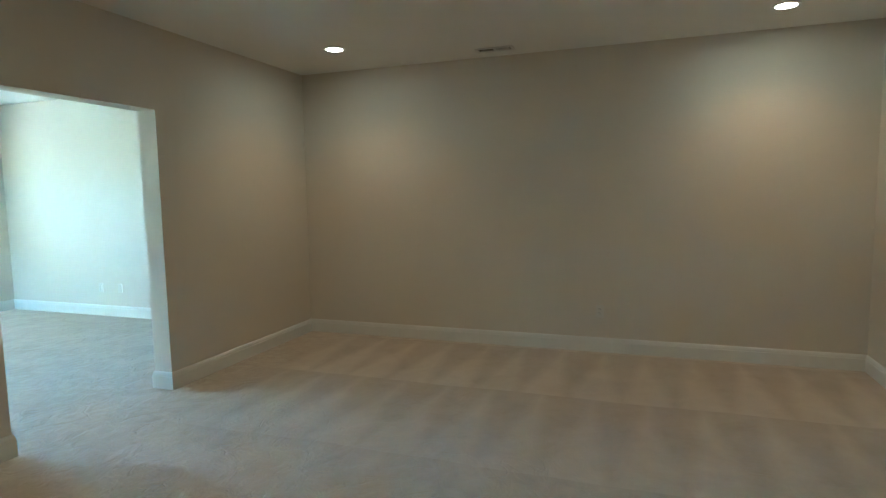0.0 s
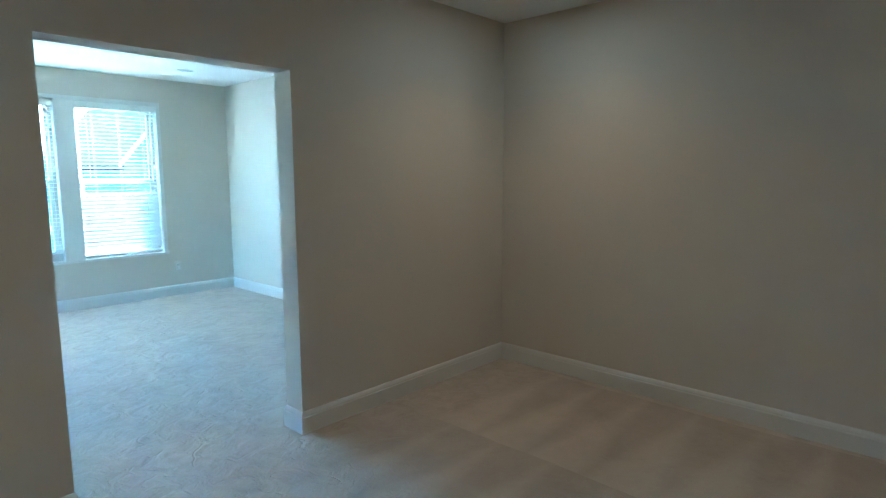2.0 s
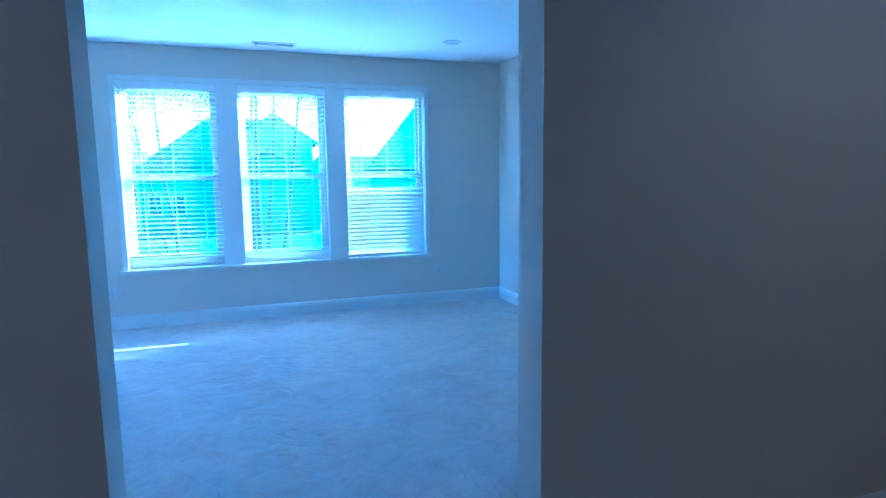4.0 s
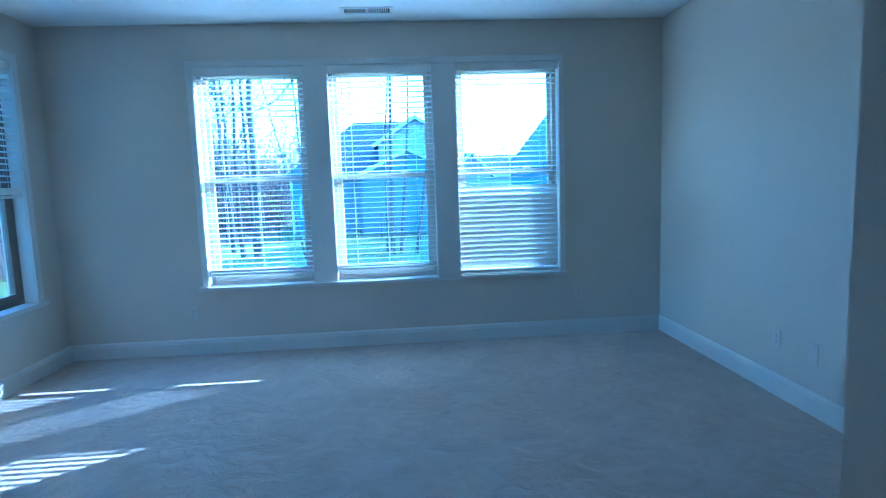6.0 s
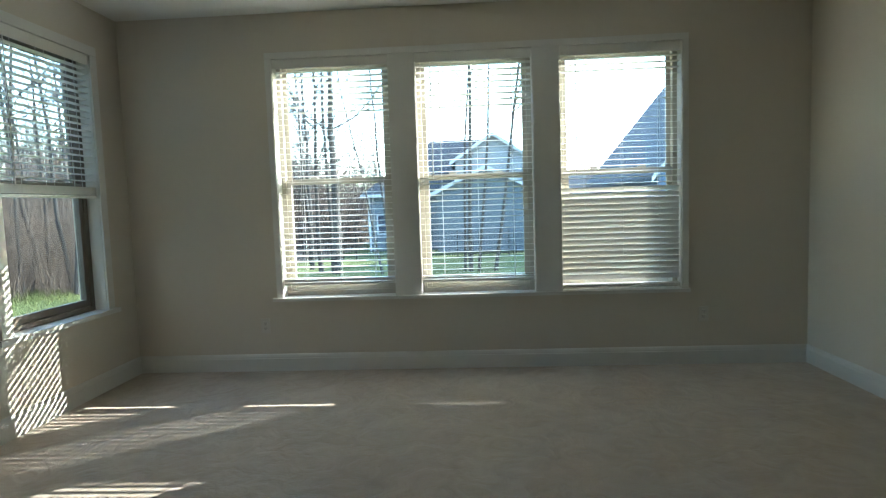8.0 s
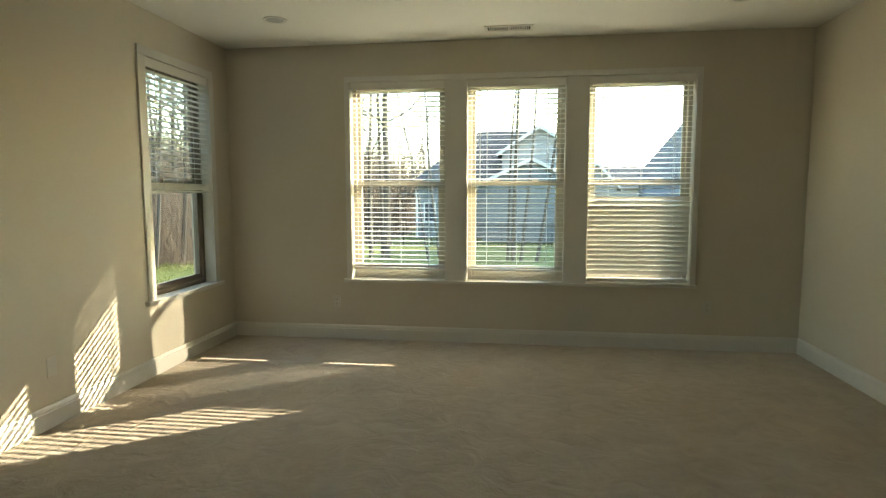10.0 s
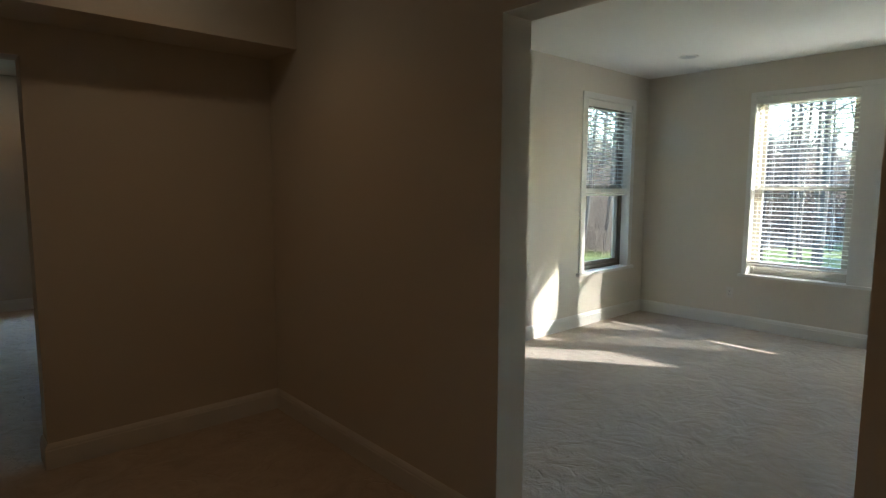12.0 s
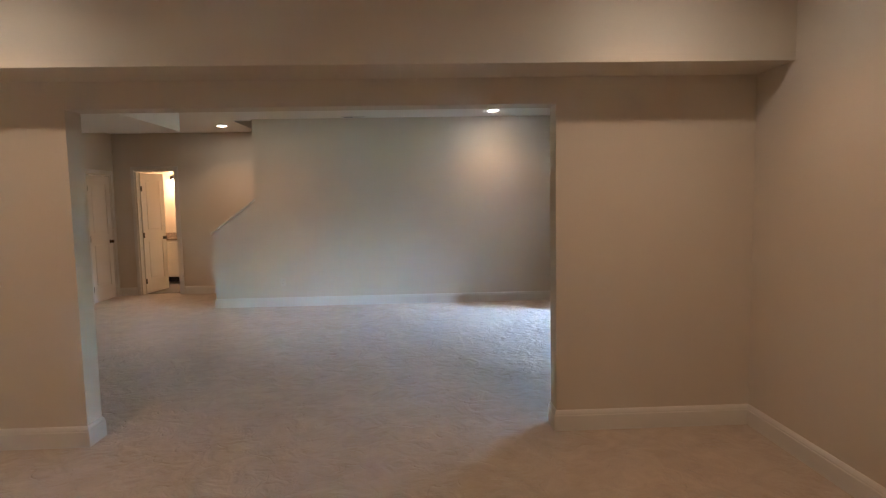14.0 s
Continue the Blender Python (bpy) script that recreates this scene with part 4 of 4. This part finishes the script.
brush(7000, -40, -8, 7, 60, 0.5, 3.0, 0.009)
brush(7000, -20, -8, 8, 24, 0.4, 3.2, 0.007, "dense brown brambles along the edge of the lawn")
brush(5000, -60, -8, 38, 75, 3.0, 9.0, 0.05, "dense far thicket of bare saplings behind the lawn")


def siding_wall(bm, x0, x1, y, z0, z1):
    """Lap boards on a wall that faces -y."""
    z = z0
    while z < z1 - 1e-6:
        t = min(z + 0.18, z1)
        v = [bm.verts.new(c) for c in ((x0, y - 0.022, z), (x1, y - 0.022, z), (x1, y, t), (x0, y, t))]
        bm.faces.new(v)
        w = [bm.verts.new(c) for c in ((x0, y, z), (x1, y, z))]
        bm.faces.new((v[0], w[0], w[1], v[1]))
        z = t


def house_window(root, wx, wz, ww, wh, y0):
    """A white framed window on a wall that faces -y."""
    wd = part("window", boxes((wx - ww / 2, wx + ww / 2, y0 - 0.03, y0 + 0.04, wz, wz + 0.09), (wx - ww / 2, wx + ww / 2, y0 - 0.03, y0 + 0.04, wz + wh - 0.09, wz + wh),
                              (wx - ww / 2, wx - ww / 2 + 0.09, y0 - 0.03, y0 + 0.04, wz + 0.09, wz + wh - 0.09), (wx + ww / 2 - 0.09, wx + ww / 2, y0 - 0.03, y0 + 0.04, wz + 0.09, wz + wh - 0.09),
                              (wx - ww / 2 + 0.09, wx + ww / 2 - 0.09, y0 - 0.025, y0 + 0.04, wz + wh / 2 - 0.03, wz + wh / 2 + 0.03)), HOUSE_TRIM, root, "white trimmed window")
    part("pane", boxes((wx - ww / 2 + 0.085, wx + ww / 2 - 0.085, y0 + 0.0, y0 + 0.02, wz + 0.085, wz + wh - 0.085)), HOUSE_GLASS, wd)


def house(x0, x1, y0, y1, base, eave, ridge, along, siding, windows, label):
    """A house with lap siding to the south, a pitched roof with its ridge along x or y, and framed windows."""
    root = tagged(new("house"), label, "house", "neighbouring houses")
    bm = boxes((x0, x1, y0 + 0.05, y1, base - 1.0, eave))
    siding_wall(bm, x0, x1, y0 + 0.03, base, eave)
    part("wall", bm, siding, root)
    bm = bmesh.new()
    o, th = 0.35, 0.16
    if along == "x":
        ym = (y0 + y1) / 2
        k = (ridge - eave) / (ym - y0)
        prof = [(y0 - o, eave - o * k), (ym, ridge), (y1 + o, eave - o * k), (y1 + o, eave - o * k + th), (ym, ridge + th), (y0 - o, eave - o * k + th)]
        ends = [[bm.verts.new((x, y, z)) for y, z in prof] for x in (x0 - o, x1 + o)]
        tri_pts = [[(x, y0, eave), (x, y1, eave), (x, ym, ridge)] for x in (x0, x1)]
    else:
        xm = (x0 + x1) / 2
        k = (ridge - eave) / (xm - x0)
        prof = [(x0 - o, eave - o * k), (xm, ridge), (x1 + o, eave - o * k), (x1 + o, eave - o * k + th), (xm, ridge + th), (x0 - o, eave - o * k + th)]
        ends = [[bm.verts.new((x, y, z)) for x, z in prof] for y in (y0 - o, y1 + o)]
        tri_pts = [[(x0, y, eave), (x1, y, eave), (xm, y, ridge)] for y in (y0 + 0.02, y1)]
    for i in range(6):
        j = (i + 1) % 6
        bm.faces.new((ends[0][i], ends[0][j], ends[1][j], ends[1][i]))
    for e in ends:
        bm.faces.new((e[0], e[1], e[4], e[5]))
        bm.faces.new((e[1], e[2], e[3], e[4]))
    part("roof", bm, SHINGLE, root)
    bm = bmesh.new()
    for t3 in tri_pts:
        bm.faces.new([bm.verts.new(c) for c in t3])
    part("gable", bm, siding, root)
    for wx, wz, ww, wh in windows:
        house_window(root, wx, wz, ww, wh, y0)
    if along == "y":
        for side in (x0 - o, x1 + o):
            bm = bmesh.new()
            e, r = eave - o * k, ridge
            vs = [bm.verts.new((x, y, z)) for y in (y0 - o - 0.03, y0 - o - 0.002) for x, z in ((side, e - 0.06), (xm, r - 0.06), (xm, r + th), (side, e + th))]
            for q in ((0, 1, 2, 3), (4, 7, 6, 5), (0, 4, 5, 1), (2, 6, 7, 3), (1, 5, 6, 2), (0, 3, 7, 4)):
                bm.faces.new([vs[n] for n in q])
            part("rake_board", bm, HOUSE_TRIM, root, "white rake board")
    part("fascia", boxes((x0 - 0.3, x1 + 0.3, y0 - 0.36, y0 - 0.33, eave - 0.22, eave - 0.05)) if along == "x" else boxes((x0 - 0.04, x0 + 0.08, y0 - 0.01, y0 + 0.03, base, eave), (x1 - 0.08, x1 + 0.04, y0 - 0.01, y0 + 0.03, base, eave)), siding, root)
    return root


def hip_house(x0, x1, y0, y1, base, eave, ridge, r0, r1, siding, windows, label):
    """A house under a hipped roof whose ridge runs along x from r0 to r1."""
    root = tagged(new("house"), label, "house", "neighbouring houses")
    bm = boxes((x0, x1, y0 + 0.05, y1, base - 1.0, eave))
    siding_wall(bm, x0, x1, y0 + 0.03, base, eave)
    part("wall", bm, siding, root)
    o, th, ym = 0.4, 0.15, (y0 + y1) / 2
    bm = bmesh.new()
    low = [bm.verts.new((x, y, eave - 0.12)) for x, y in ((x0 - o, y0 - o), (x1 + o, y0 - o), (x1 + o, y1 + o), (x0 - o, y1 + o))]
    top = [bm.verts.new((v.co.x, v.co.y, v.co.z + th)) for v in low]
    a, b = bm.verts.new((r0, ym, ridge)), bm.verts.new((r1, ym, ridge))
    bm.faces.new(low)
    for k in range(4):
        bm.faces.new((low[k], low[(k + 1) % 4], top[(k + 1) % 4], top[k]))
    for f3 in ((top[0], top[1], b, a), (top[1], top[2], b), (top[2], top[3], a, b), (top[3], top[0], a)):
        bm.faces.new(f3)
    part("roof", bm, SHINGLE, root)
    part("fascia", boxes((x0 - o, x1 + o, y0 - o - 0.03, y0 - o - 0.002, eave - 0.14, eave + 0.03)), HOUSE_TRIM, root, "white gutter board")
    part("corner_board", boxes((x0 - 0.02, x0 + 0.12, y0 - 0.02, y0 + 0.03, base, eave - 0.12)), HOUSE_TRIM, root, "white corner board")
    for wx, wz, ww, wh in windows:
        house_window(root, wx, wz, ww, wh, y0)
    return root


# middle house under a hipped roof, with a gabled wing and a porch gable before it
hip_house(-7.1, 2.9, 36, 46, -1.5, 2.0, 5.75, -3.4, 0.9, SIDING_A, [(-6.2, -0.5, 0.8, 1.3), (-4.9, -0.5, 0.8, 1.3)], "blue-grey sided house under a dark hipped shingle roof")
house(-1.5, 2.9, 34.8, 40, -1.5, 3.85, 5.3, "y", SIDING_B, [], "pale grey gabled wing of a neighbouring house")
house(-2.6, 3.0, 33.4, 34.7, -1.5, 1.95, 3.3, "y", SIDING_A, [], "small blue-grey gabled porch with white rake boards")
# gable beside it, half hidden
house(3.3, 5.9, 39, 47, -1.5, 1.9, 3.3, "y", SIDING_B, [(4.9, -0.6, 0.8, 1.2)], "grey gabled house with white rake boards")
# near house to the right with a steep dark roof
house(6.35, 16.85, 22, 34, -1.0, 2.3, 8.6, "y", SIDING_C, [(8.4, 0.2, 0.9, 1.4)], "slate-blue house with a steep dark gable roof")
# low garage between them
house(5.4, 13.0, 46, 52, -1.5, 1.9, 3.4, "x", SIDING_B, [(9.0, -0.4, 1.2, 1.4)], "low grey house in the distance")


def fence(x0, x1, y, h, label):
    root = tagged(new("metal_fence"), label, "fence")
    zb = ground_z((x0 + x1) / 2, y)
    part("rail", boxes((x0, x1, y - 0.012, y + 0.012, zb + h - 0.16, zb + h - 0.13), (x0, x1, y - 0.012, y + 0.012, zb + 0.14, zb + 0.17)), IRON, root)
    me = None
    n = int((x1 - x0) / 0.125)
    for k in range(n):
        x = x0 + (k + 0.5) * 0.125
        if me is None:
            first = part("picket", boxes((-0.008, 0.008, -0.008, 0.008, 0.05, h)), IRON, root)
            first.location = (x, y, zb)
            me = first.data
        else:
            share("picket", me, root, (x, y, zb))
    for k in range(int((x1 - x0) / 2.4) + 1):
        x = x0 + k * 2.4
        part("post", boxes((x - 0.025, x + 0.025, y - 0.025, y + 0.025, zb - 0.02, zb + h + 0.06)), IRON, root)
    return root


fence(-8.5, 4.5, 27.0, 1.2, "black metal picket fence across the lawn")
